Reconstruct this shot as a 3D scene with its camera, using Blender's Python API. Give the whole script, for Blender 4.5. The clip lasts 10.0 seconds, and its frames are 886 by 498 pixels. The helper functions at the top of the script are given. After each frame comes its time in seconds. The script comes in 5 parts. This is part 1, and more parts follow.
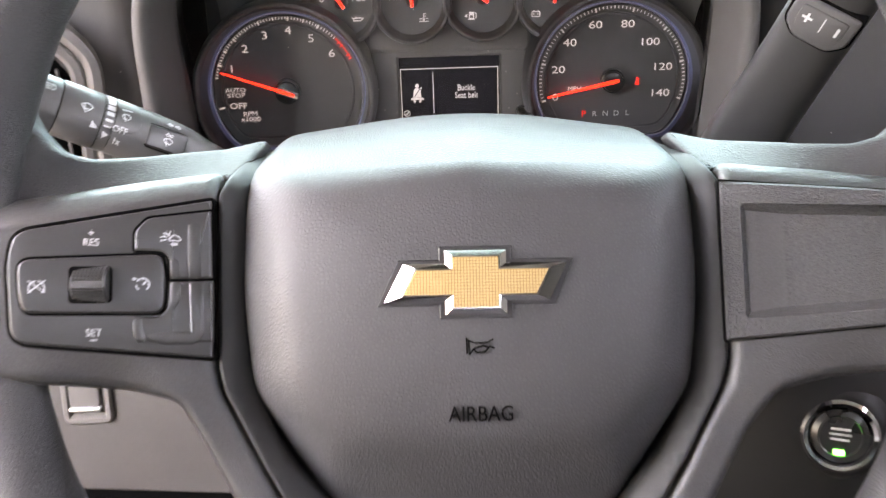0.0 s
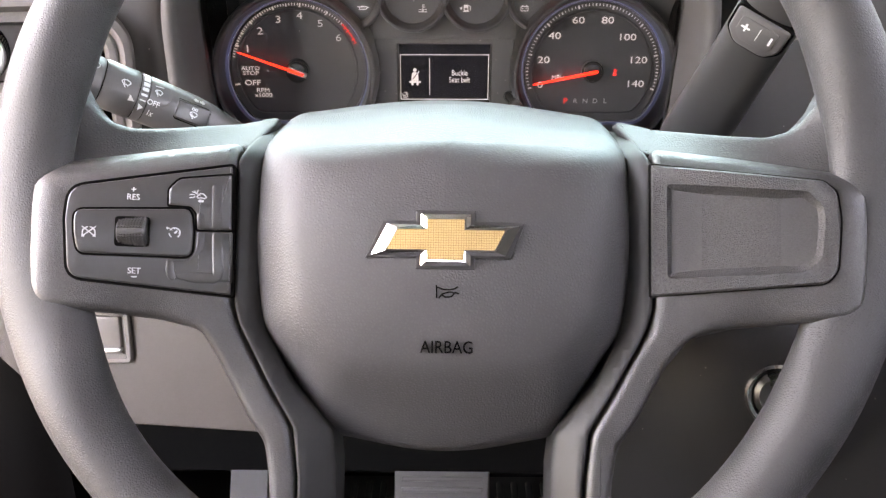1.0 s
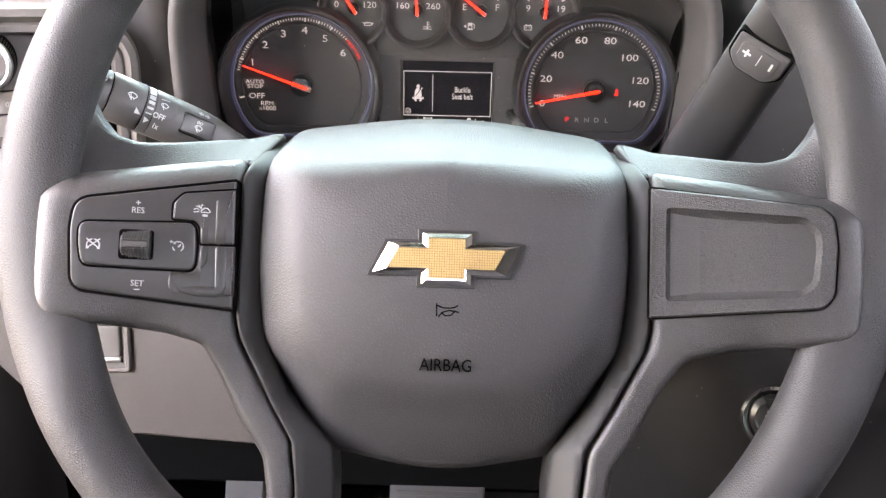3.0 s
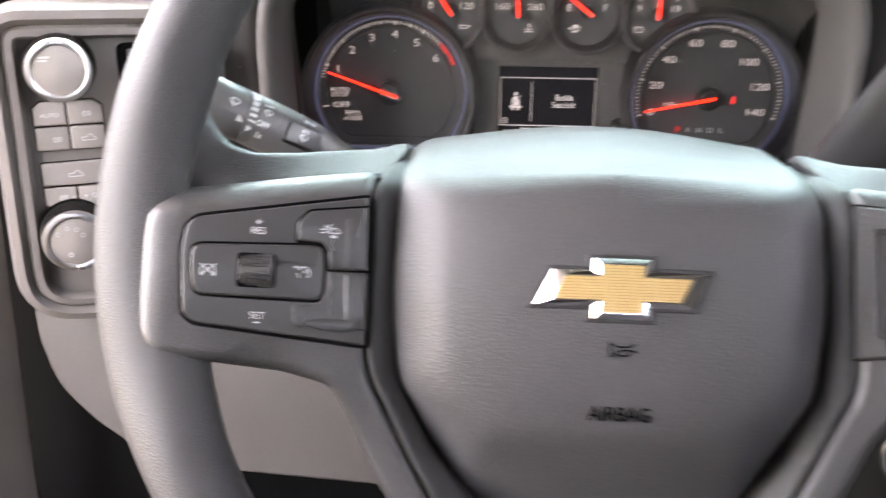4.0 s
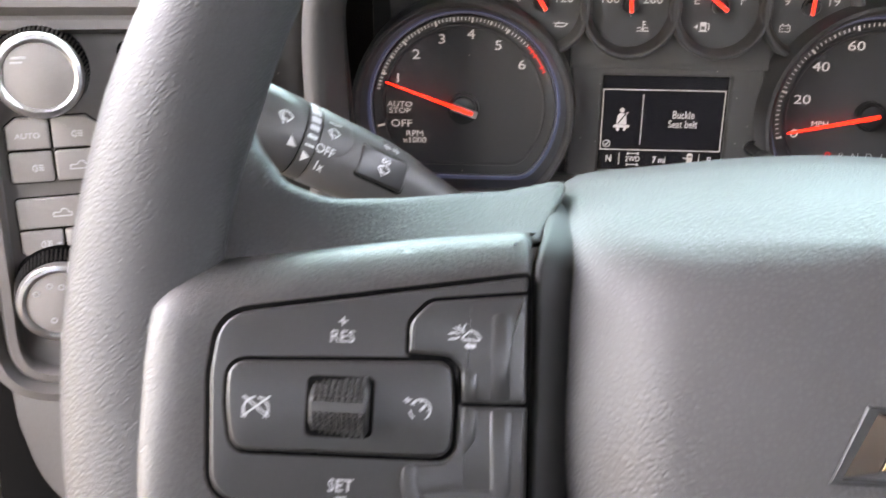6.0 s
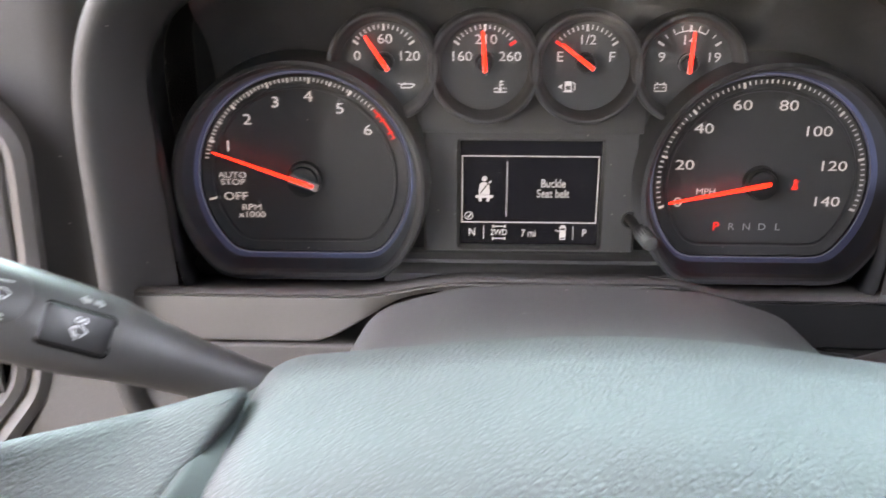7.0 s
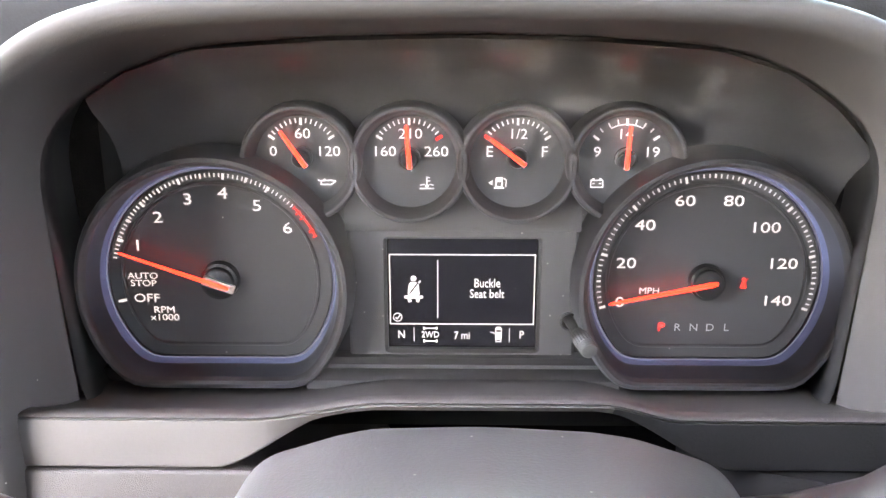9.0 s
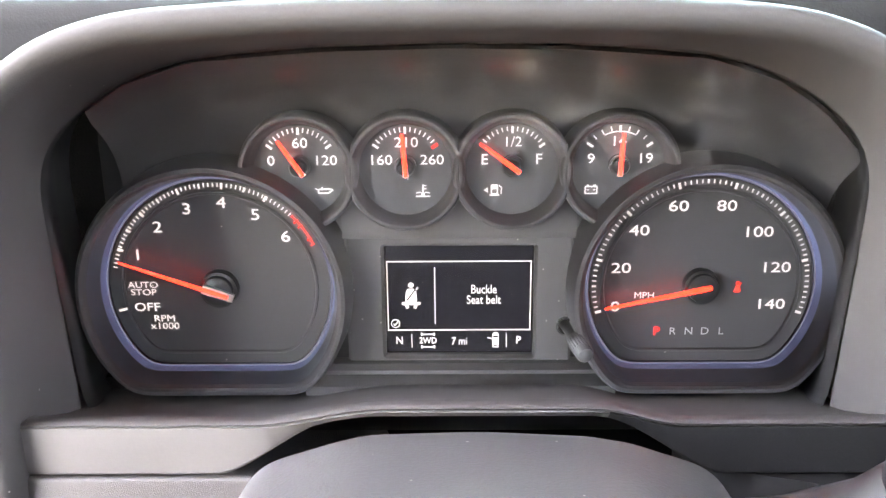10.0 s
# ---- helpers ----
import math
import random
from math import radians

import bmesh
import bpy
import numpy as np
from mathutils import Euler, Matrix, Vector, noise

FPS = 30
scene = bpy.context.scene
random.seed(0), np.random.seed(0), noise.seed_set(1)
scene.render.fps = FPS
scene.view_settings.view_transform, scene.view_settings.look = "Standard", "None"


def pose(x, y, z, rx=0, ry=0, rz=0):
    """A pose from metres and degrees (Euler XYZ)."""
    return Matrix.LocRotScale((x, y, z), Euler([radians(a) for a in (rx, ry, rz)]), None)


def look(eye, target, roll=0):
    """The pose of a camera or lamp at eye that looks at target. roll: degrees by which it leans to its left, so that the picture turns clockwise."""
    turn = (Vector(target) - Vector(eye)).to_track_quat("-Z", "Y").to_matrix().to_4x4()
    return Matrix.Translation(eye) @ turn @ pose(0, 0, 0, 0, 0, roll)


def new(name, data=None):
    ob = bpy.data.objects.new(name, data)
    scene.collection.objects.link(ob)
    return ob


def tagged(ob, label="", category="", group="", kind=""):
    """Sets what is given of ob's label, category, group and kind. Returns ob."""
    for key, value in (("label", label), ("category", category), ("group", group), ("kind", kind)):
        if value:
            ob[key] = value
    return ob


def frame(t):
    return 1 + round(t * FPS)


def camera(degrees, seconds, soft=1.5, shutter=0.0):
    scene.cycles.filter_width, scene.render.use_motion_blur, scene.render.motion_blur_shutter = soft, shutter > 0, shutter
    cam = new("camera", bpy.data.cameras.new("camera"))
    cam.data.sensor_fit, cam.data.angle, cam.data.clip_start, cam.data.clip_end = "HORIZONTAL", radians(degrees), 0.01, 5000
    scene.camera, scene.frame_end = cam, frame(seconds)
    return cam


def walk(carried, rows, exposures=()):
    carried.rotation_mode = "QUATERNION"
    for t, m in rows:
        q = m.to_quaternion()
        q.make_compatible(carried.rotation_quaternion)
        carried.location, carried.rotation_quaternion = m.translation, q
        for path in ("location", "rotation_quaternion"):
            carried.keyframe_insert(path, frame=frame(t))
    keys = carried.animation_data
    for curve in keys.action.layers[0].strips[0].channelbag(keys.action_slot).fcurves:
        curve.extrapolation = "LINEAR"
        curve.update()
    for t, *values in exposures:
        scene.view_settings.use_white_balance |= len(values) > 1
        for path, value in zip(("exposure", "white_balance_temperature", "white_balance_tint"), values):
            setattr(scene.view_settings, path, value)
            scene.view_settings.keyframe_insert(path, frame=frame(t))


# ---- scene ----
cam = camera(52.56, 10.0, soft=1.4, shutter=0.4)
PATH = [
    (0, (0.0001, -0.0525, 0.8123), (-0.0027, 0.3207, 0.6685), -1.91),
    (0.5, (0.0054, -0.1131, 0.8288), (-0.0020, 0.2576, 0.6786), -0.68),
    (1, (0.0120, -0.1197, 0.8322), (0.0073, 0.2497, 0.6788), 0.03),
    (1.5, (0.0098, -0.1223, 0.8354), (0.0060, 0.2488, 0.6860), 0.77),
    (2, (0.0097, -0.1226, 0.8363), (0.0050, 0.2487, 0.6876), 0.97),
    (3.5, (0.0114, -0.1205, 0.8362), (0.0072, 0.2511, 0.6882), 1.25),
    (4, (-0.0411, -0.0697, 0.8192), (-0.0590, 0.3035, 0.6765), 0.57),
    (4.5, (-0.1040, -0.0024, 0.7877), (-0.1332, 0.3690, 0.6422), 0.71),
    (5, (-0.1120, 0.0390, 0.7742), (-0.1378, 0.4130, 0.6347), 0.59),
    (5.2, (-0.1115, 0.0449, 0.7706), (-0.1376, 0.4197, 0.6333), 0.39),
    (6.3, (-0.0751, 0.0849, 0.8008), (-0.0937, 0.4612, 0.6666), 0.67),
    (6.5, (-0.0595, 0.1013, 0.8085), (-0.0750, 0.4776, 0.6737), 0.61),
    (7, (-0.0266, 0.1477, 0.8138), (-0.0389, 0.5235, 0.6774), 0.02),
    (7.5, (-0.0002, 0.1764, 0.8239), (-0.0123, 0.5547, 0.6946), -0.57),
    (8, (0.0041, 0.1859, 0.8344), (-0.0064, 0.5671, 0.7135), -0.39),
    (8.5, (0.0042, 0.1898, 0.8285), (-0.0013, 0.5724, 0.7117), 0.23),
    (9, (0.0002, 0.1864, 0.8298), (-0.0050, 0.5691, 0.7133), -0.00),
    (9.5, (0.0012, 0.1856, 0.8302), (-0.0033, 0.5683, 0.7142), -0.31),
    (10, (0.0020, 0.1824, 0.8326), (-0.0033, 0.5655, 0.7177), -0.54),
]
EXPOSURES = [(0.0, 6.55, 10600, 24), (3.6, 6.55, 10500, 24), (4.5, 6.3, 10300, 22), (5.2, 6.3, 10300, 22), (6.3, 6.28, 10000, 20), (7.1, 6.45, 9900, 20), (7.5, 6.98, 9800, 20), (8.0, 7.47, 9500, 20), (10.0, 7.52, 9500, 20)]
walk(cam, [(t, look(eye, target, roll)) for t, eye, target, roll in PATH], EXPOSURES)

# ---- light ----
world = bpy.data.worlds.new("sky")
scene.world = world
world.use_nodes = True
wn = world.node_tree
sky = wn.nodes.new("ShaderNodeTexSky")
sky.sky_type = 'NISHITA'
sky.sun_disc = False
sky.sun_elevation = radians(82)
sky.sun_rotation = radians(335)
sky.dust_density = 3.5
background = wn.nodes["Background"]
background.inputs["Strength"].default_value = 0.15
wn.links.new(sky.outputs[0], background.inputs["Color"])

sun_data = bpy.data.lights.new("sun", 'SUN')
sun_data.energy = 0.6
sun_data.angle = radians(10)
sun_data.color = (1.0, 0.97, 0.93)
sun = new("sun", sun_data)
sun.matrix_world = look((-0.3, 0.85, 5.8), (0.0, 0.2, 0.7))


# ---- materials ----
def material(name, colour, rough=0.5, metal=0.0, grain=0.0, grain_kind='NOISE', bump=0.0, mottle=0.12, dust=0.0,
             spec=0.5, coat=0.0, mottle_scale=14.0, distance=0.0004, grain_shade=0.0, speck=330.0):
    """A plain surface with fine relief, and colour and gloss that vary at two scales."""
    m = bpy.data.materials.new(name)
    m.use_nodes = True
    nt = m.node_tree
    n, ln = nt.nodes, nt.links
    b = n["Principled BSDF"]
    b.inputs["Metallic"].default_value = metal
    b.inputs["Specular IOR Level"].default_value = spec
    b.inputs["Coat Weight"].default_value = coat
    b.inputs["Coat Roughness"].default_value = 0.08
    tc = n.new("ShaderNodeTexCoord")
    big = n.new("ShaderNodeTexNoise")
    big.inputs["Scale"].default_value = mottle_scale
    big.inputs["Detail"].default_value = 4.0
    ln.new(tc.outputs["Object"], big.inputs["Vector"])
    fine = n.new("ShaderNodeTexNoise")
    fine.inputs["Scale"].default_value = 900.0
    fine.inputs["Detail"].default_value = 2.0
    ln.new(tc.outputs["Object"], fine.inputs["Vector"])
    add = n.new("ShaderNodeMath")
    add.operation = 'MULTIPLY_ADD'
    add.inputs[1].default_value = 0.35
    ln.new(fine.outputs["Fac"], add.inputs[0])
    ln.new(big.outputs["Fac"], add.inputs[2])
    span = n.new("ShaderNodeMapRange")
    span.inputs["From Min"].default_value = 0.35
    span.inputs["From Max"].default_value = 1.0
    span.inputs["To Min"].default_value = 1.0 - mottle
    span.inputs["To Max"].default_value = 1.0 + mottle
    ln.new(add.outputs[0], span.inputs["Value"])
    mul = n.new("ShaderNodeVectorMath")
    mul.operation = 'SCALE'
    mul.inputs[0].default_value = colour
    ln.new(span.outputs[0], mul.inputs["Scale"])
    base = mul.outputs[0]
    if dust:
        specks = n.new("ShaderNodeTexVoronoi")
        specks.inputs["Scale"].default_value = speck
        ln.new(tc.outputs["Object"], specks.inputs["Vector"])
        size = n.new("ShaderNodeMapRange")
        size.inputs["From Min"].default_value = 0.18
        size.inputs["From Max"].default_value = 0.07
        size.inputs["To Max"].default_value = 0.7
        ln.new(specks.outputs["Distance"], size.inputs["Value"])
        some = n.new("ShaderNodeMath")
        some.operation = 'LESS_THAN'
        some.inputs[1].default_value = dust
        ln.new(specks.outputs["Color"], some.inputs[0])
        step = n.new("ShaderNodeMath")
        step.operation = 'MULTIPLY'
        ln.new(size.outputs[0], step.inputs[0])
        ln.new(some.outputs[0], step.inputs[1])
        mix = n.new("ShaderNodeMix")
        mix.data_type = 'RGBA'
        mix.inputs["B"].default_value = (0.42, 0.39, 0.36, 1)
        ln.new(step.outputs[0], mix.inputs["Factor"])
        ln.new(base, mix.inputs["A"])
        base = mix.outputs["Result"]
    ln.new(base, b.inputs["Base Color"])
    rr = n.new("ShaderNodeMapRange")
    rr.inputs["From Min"].default_value = 0.3
    rr.inputs["From Max"].default_value = 0.8
    rr.inputs["To Min"].default_value = max(rough - 0.05, 0.02)
    rr.inputs["To Max"].default_value = rough + 0.05
    ln.new(big.outputs["Fac"], rr.inputs["Value"])
    ln.new(rr.outputs[0], b.inputs["Roughness"])
    if bump:
        if grain_kind == 'LEATHER':
            warp = n.new("ShaderNodeTexNoise")
            warp.inputs["Scale"].default_value = grain * 0.6
            ln.new(tc.outputs["Object"], warp.inputs["Vector"])
            ws = n.new("ShaderNodeVectorMath")
            ws.operation = 'MULTIPLY_ADD'
            ws.inputs[1].default_value = (0.22 / grain,) * 3
            ln.new(warp.outputs["Color"], ws.inputs[0])
            ln.new(tc.outputs["Object"], ws.inputs[2])
            g = n.new("ShaderNodeTexVoronoi")
            g.feature = 'DISTANCE_TO_EDGE'
            g.inputs["Scale"].default_value = grain
            ln.new(ws.outputs[0], g.inputs["Vector"])
            top = n.new("ShaderNodeMapRange")
            top.interpolation_type = 'SMOOTHSTEP'
            top.inputs["From Max"].default_value = 0.42
            ln.new(g.outputs["Distance"], top.inputs["Value"])
            height = top.outputs[0]
        else:
            g = n.new("ShaderNodeTexNoise")
            g.inputs["Scale"].default_value = grain
            g.inputs["Detail"].default_value = 3.0
            ln.new(tc.outputs["Object"], g.inputs["Vector"])
            height = g.outputs["Fac"]
        bp = n.new("ShaderNodeBump")
        bp.inputs["Strength"].default_value = bump
        bp.inputs["Distance"].default_value = distance
        ln.new(height, bp.inputs["Height"])
        ln.new(bp.outputs[0], b.inputs["Normal"])
        # relief shading put into the colour: grain's hollows darker, its tops lighter
        if grain_shade:
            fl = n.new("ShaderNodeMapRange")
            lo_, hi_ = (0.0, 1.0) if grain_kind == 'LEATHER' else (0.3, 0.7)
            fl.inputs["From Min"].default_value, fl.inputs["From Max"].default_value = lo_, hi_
            fl.inputs["To Min"].default_value, fl.inputs["To Max"].default_value = 1.0 - grain_shade, 1.0 + grain_shade
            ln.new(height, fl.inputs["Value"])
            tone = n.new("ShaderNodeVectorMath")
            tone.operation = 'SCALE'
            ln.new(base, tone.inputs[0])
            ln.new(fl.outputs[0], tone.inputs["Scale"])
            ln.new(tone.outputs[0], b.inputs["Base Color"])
    return m


def glow(name, colour, strength, base=(0.02, 0.02, 0.02)):
    """A lit mark: gives off light."""
    m = bpy.data.materials.new(name)
    m.use_nodes = True
    b = m.node_tree.nodes["Principled BSDF"]
    b.inputs["Base Color"].default_value = (*base, 1)
    b.inputs["Roughness"].default_value = 0.4
    b.inputs["Emission Color"].default_value = (*colour, 1)
    b.inputs["Emission Strength"].default_value = strength
    return m


RIM = material("rim_leather", (0.031, 0.031, 0.032), 0.52, spec=0.30, grain=800, grain_kind='LEATHER', bump=1.0, distance=0.00012, grain_shade=0.06)
PAD = material("airbag_skin", (0.047, 0.046, 0.047), 0.48, spec=0.28, dust=0.03, grain=700, grain_kind='LEATHER', bump=1.0, distance=0.00011, grain_shade=0.06)
SHELL = material("satin_plastic", (0.029, 0.028, 0.028), 0.40, grain=1700, bump=1.0, distance=0.00022, grain_shade=0.28)
TRIM = material("hub_trim_plastic", (0.022, 0.022, 0.022), 0.52, spec=0.22, grain=2200, bump=0.2, distance=0.0002)
# deep shade behind and under the dash is drawn with this black too
GAP = material("matt_black_and_shade", (0.003, 0.003, 0.003), 0.95, spec=0.03)
KEY = material("key_plastic", (0.027, 0.027, 0.027), 0.34, grain=3000, bump=0.12, distance=0.0002, dust=0.04)
INSERT = material("grained_insert", (0.019, 0.0185, 0.0185), 0.4, grain=1700, bump=1.0, distance=0.0007, grain_shade=0.8)
# one grey dash plastic in several tones: each part's light is put into colour
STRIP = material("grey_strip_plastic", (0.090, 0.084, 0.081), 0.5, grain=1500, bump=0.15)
DASH = material("grey_dash_plastic", (0.25, 0.228, 0.217), 0.5, grain=1500, bump=0.15)
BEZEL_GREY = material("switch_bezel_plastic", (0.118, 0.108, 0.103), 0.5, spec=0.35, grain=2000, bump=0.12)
DASH_SOFT = material("grey_grained_dash", (0.047, 0.042, 0.041), 0.5, grain=1300, grain_kind='LEATHER', bump=1.0, distance=0.0001, grain_shade=0.10)
DARK = material("dark_dash_plastic", (0.032, 0.031, 0.031), 0.5, grain=900, bump=0.25, dust=0.06)
HOOD = material("hood_plastic", (0.058, 0.055, 0.053), 0.65, spec=0.15, grain=1500, bump=0.2, dust=0.08)
BLACK = material("gloss_black_plastic", (0.012, 0.012, 0.013), 0.3, dust=0.03)
FACIA = material("cluster_grey_plastic", (0.082, 0.080, 0.078), 0.42, grain=2500, bump=0.15, dust=0.12)
BEZEL = material("bezel_plastic", (0.062, 0.061, 0.062), 0.5, spec=0.35, grain=2500, bump=0.08)
FACE = material("dial_face", (0.054, 0.054, 0.055), 0.45, dust=0.06)
HALO = glow("lit_blue_halo", (0.40, 0.52, 1.0), 0.0020)
NAVY = material("dark_glossy_wall", (0.038, 0.042, 0.055), 0.40)
# weak emission stands in for the halo's glow on the dial wall
BLUE = glow("blue_band_glow", (0.30, 0.42, 1.0), 0.0006, (0.11, 0.14, 0.25))
CHROME = material("chrome", (0.75, 0.75, 0.77), 0.06, metal=1.0, mottle=0.03)
SATIN = material("satin_chrome", (0.74, 0.74, 0.75), 0.3, metal=1.0, mottle=0.05)
WHITE = glow("lit_white_print", (0.80, 0.86, 1.0), 0.0065, (0.40, 0.40, 0.41))
PRINT = material("white_print", (0.5, 0.5, 0.5), 0.5, mottle=0.05)
KEYPRINT = material("grey_white_print", (0.36, 0.36, 0.36), 0.5, mottle=0.05)
DIM = material("pale_grey_print", (0.4, 0.39, 0.39), 0.5, mottle=0.05)
EMBOSS = material("dark_letter", (0.01, 0.01, 0.01), 0.5)
RED = glow("lit_red_needle", (1.0, 0.03, 0.02), 0.045, (0.55, 0.04, 0.03))
REDMARK = glow("lit_red_mark", (1.0, 0.04, 0.03), 0.016, (0.3, 0.02, 0.02))
GREEN = glow("lit_green_lamp", (0.02, 0.9, 0.12), 0.2)
GLASSY = material("display_glass", (0.006, 0.006, 0.008), 0.12)
GOLD = material("gold_mesh", (0.37, 0.25, 0.11), 0.45, metal=0.5, mottle=0.06)
gn, gl = GOLD.node_tree.nodes, GOLD.node_tree.links
g_tc, g_dot, g_brick = gn.new("ShaderNodeTexCoord"), gn.new("ShaderNodeVectorMath"), gn.new("ShaderNodeTexBrick")
g_dot.operation = 'SCALE'
g_dot.inputs["Scale"].default_value = 1.0
gl.new(g_tc.outputs["Object"], g_dot.inputs[0])
gl.new(g_dot.outputs[0], g_brick.inputs["Vector"])
g_brick.offset = 0.0
for socket, value in (("Scale", 1.0), ("Brick Width", 0.00105), ("Row Height", 0.00105), ("Mortar Size", 0.00013), ("Mortar Smooth", 0.5)):
    g_brick.inputs[socket].default_value = value
g_brick.inputs["Color1"].default_value = (1.25, 1.25, 1.3, 1)
g_brick.inputs["Color2"].default_value = (1.15, 1.15, 1.2, 1)
g_brick.inputs["Mortar"].default_value = (0.62, 0.55, 0.45, 1)
g_mul = gn.new("ShaderNodeVectorMath")
g_mul.operation = 'MULTIPLY'
g_base = gn["Principled BSDF"].inputs["Base Color"]
gl.new(g_base.links[0].from_socket, g_mul.inputs[0])
gl.new(g_brick.outputs["Color"], g_mul.inputs[1])
gl.new(g_mul.outputs[0], g_base)
BACKING = material("cluster_backing", (0.011, 0.011, 0.011), 0.45, mottle=0.3, mottle_scale=18)
PEDAL = material("worn_grey_rubber", (0.085, 0.080, 0.078), 0.5, grain=600, bump=0.3)
RUBBER = material("pedal_rubber", (0.032, 0.031, 0.030), 0.55, grain=600, bump=0.3)
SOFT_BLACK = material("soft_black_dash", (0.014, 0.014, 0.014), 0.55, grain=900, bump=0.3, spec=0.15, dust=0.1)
CARPET = material("floor_carpet", (0.012, 0.011, 0.011), 0.95, spec=0.1, grain=500, bump=1.0, distance=0.002)
SHROUD = material("shroud_plastic", (0.041, 0.042, 0.041), 0.5, grain=900, bump=0.3, dust=0.12)
SHELF = material("dusty_ledge_plastic", (0.048, 0.044, 0.042), 0.50, grain=900, bump=0.3, dust=0.55, speck=1000.0)
CLOTH = material("roof_cloth", (0.25, 0.24, 0.23), 0.9, grain=800, bump=0.4)
CONCRETE = material("worn_asphalt", (0.052, 0.048, 0.045), 0.85, grain=60, bump=0.3, distance=0.004, mottle_scale=0.8)
DASH_TOP = material("dash_top_black", (0.02, 0.02, 0.02), 0.9, grain=900, bump=0.3, spec=0.1)
SEAT = material("seat_cloth", (0.05, 0.048, 0.047), 0.8, grain=700, bump=0.5)


def clear_lens(name):
    """A clear plastic pane: mostly see-through, with a sheen at a slant, faint smudges and specks of dust."""
    m = bpy.data.materials.new(name)
    m.use_nodes = True
    nt = m.node_tree
    n, ln = nt.nodes, nt.links
    n.remove(n["Principled BSDF"])
    clear = n.new("ShaderNodeBsdfTransparent")
    sheen = n.new("ShaderNodeBsdfGlossy")
    sheen.inputs["Roughness"].default_value = 0.06
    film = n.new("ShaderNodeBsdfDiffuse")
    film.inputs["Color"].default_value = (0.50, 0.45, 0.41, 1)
    fres = n.new("ShaderNodeFresnel")
    fres.inputs["IOR"].default_value = 1.35
    first = n.new("ShaderNodeMixShader")
    ln.new(fres.outputs[0], first.inputs["Fac"])
    ln.new(clear.outputs[0], first.inputs[1])
    ln.new(sheen.outputs[0], first.inputs[2])
    tc = n.new("ShaderNodeTexCoord")
    smear = n.new("ShaderNodeTexNoise")
    smear.inputs["Scale"].default_value = 62.0
    smear.inputs["Detail"].default_value = 6.0
    smear.inputs["Roughness"].default_value = 0.72
    smear.inputs["Distortion"].default_value = 0.25
    slant = n.new("ShaderNodeMapping")
    slant.inputs["Rotation"].default_value = (0.0, radians(24), 0.0)
    slant.inputs["Scale"].default_value = (0.7, 1.0, 1.2)
    ln.new(tc.outputs["Object"], slant.inputs["Vector"])
    ln.new(slant.outputs[0], smear.inputs["Vector"])
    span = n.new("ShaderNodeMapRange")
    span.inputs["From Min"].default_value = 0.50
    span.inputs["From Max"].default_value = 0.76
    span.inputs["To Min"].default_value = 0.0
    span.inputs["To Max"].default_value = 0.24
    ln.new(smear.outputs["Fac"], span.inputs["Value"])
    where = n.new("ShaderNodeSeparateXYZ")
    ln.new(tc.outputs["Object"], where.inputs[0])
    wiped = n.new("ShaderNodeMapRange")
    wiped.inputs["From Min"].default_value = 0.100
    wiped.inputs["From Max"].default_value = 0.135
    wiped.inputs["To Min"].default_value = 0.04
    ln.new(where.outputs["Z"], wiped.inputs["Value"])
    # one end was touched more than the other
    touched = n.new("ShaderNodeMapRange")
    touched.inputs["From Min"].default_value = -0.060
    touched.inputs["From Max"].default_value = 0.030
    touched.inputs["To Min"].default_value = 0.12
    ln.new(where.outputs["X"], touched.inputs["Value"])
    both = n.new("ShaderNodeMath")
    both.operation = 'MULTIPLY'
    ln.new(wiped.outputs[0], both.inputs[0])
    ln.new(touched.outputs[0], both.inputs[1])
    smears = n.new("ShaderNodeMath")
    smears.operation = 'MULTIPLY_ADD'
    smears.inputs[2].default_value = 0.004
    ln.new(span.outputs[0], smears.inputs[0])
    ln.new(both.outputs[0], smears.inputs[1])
    speck = n.new("ShaderNodeTexVoronoi")
    speck.inputs["Scale"].default_value = 300.0
    ln.new(tc.outputs["Object"], speck.inputs["Vector"])
    dot = n.new("ShaderNodeMapRange")
    dot.inputs["From Min"].default_value = 0.10
    dot.inputs["From Max"].default_value = 0.05
    dot.inputs["To Max"].default_value = 0.5
    ln.new(speck.outputs["Distance"], dot.inputs["Value"])
    few = n.new("ShaderNodeMath")
    few.operation = 'GREATER_THAN'
    few.inputs[1].default_value = 0.80
    ln.new(speck.outputs["Color"], few.inputs[0])
    dots = n.new("ShaderNodeMath")
    dots.operation = 'MULTIPLY_ADD'
    ln.new(dot.outputs[0], dots.inputs[0])
    ln.new(few.outputs[0], dots.inputs[1])
    ln.new(smears.outputs[0], dots.inputs[2])
    last = n.new("ShaderNodeMixShader")
    ln.new(dots.outputs[0], last.inputs["Fac"])
    ln.new(first.outputs[0], last.inputs[1])
    ln.new(film.outputs[0], last.inputs[2])
    ln.new(last.outputs[0], n["Material Output"].inputs["Surface"])
    return m


LENS = clear_lens("clear_lens")
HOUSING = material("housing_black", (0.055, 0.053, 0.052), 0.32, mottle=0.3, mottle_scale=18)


# ---- mesh helpers ----
ROOT = {}


def thing(name, m, label, category, group="", kind=""):
    """An empty at a thing's base that parents its parts; m: the base's pose."""
    ob = new(name)
    ob.empty_display_size = 0.02
    ob.matrix_world = m
    ROOT[ob] = m.inverted()
    return tagged(ob, label, category, group, kind)


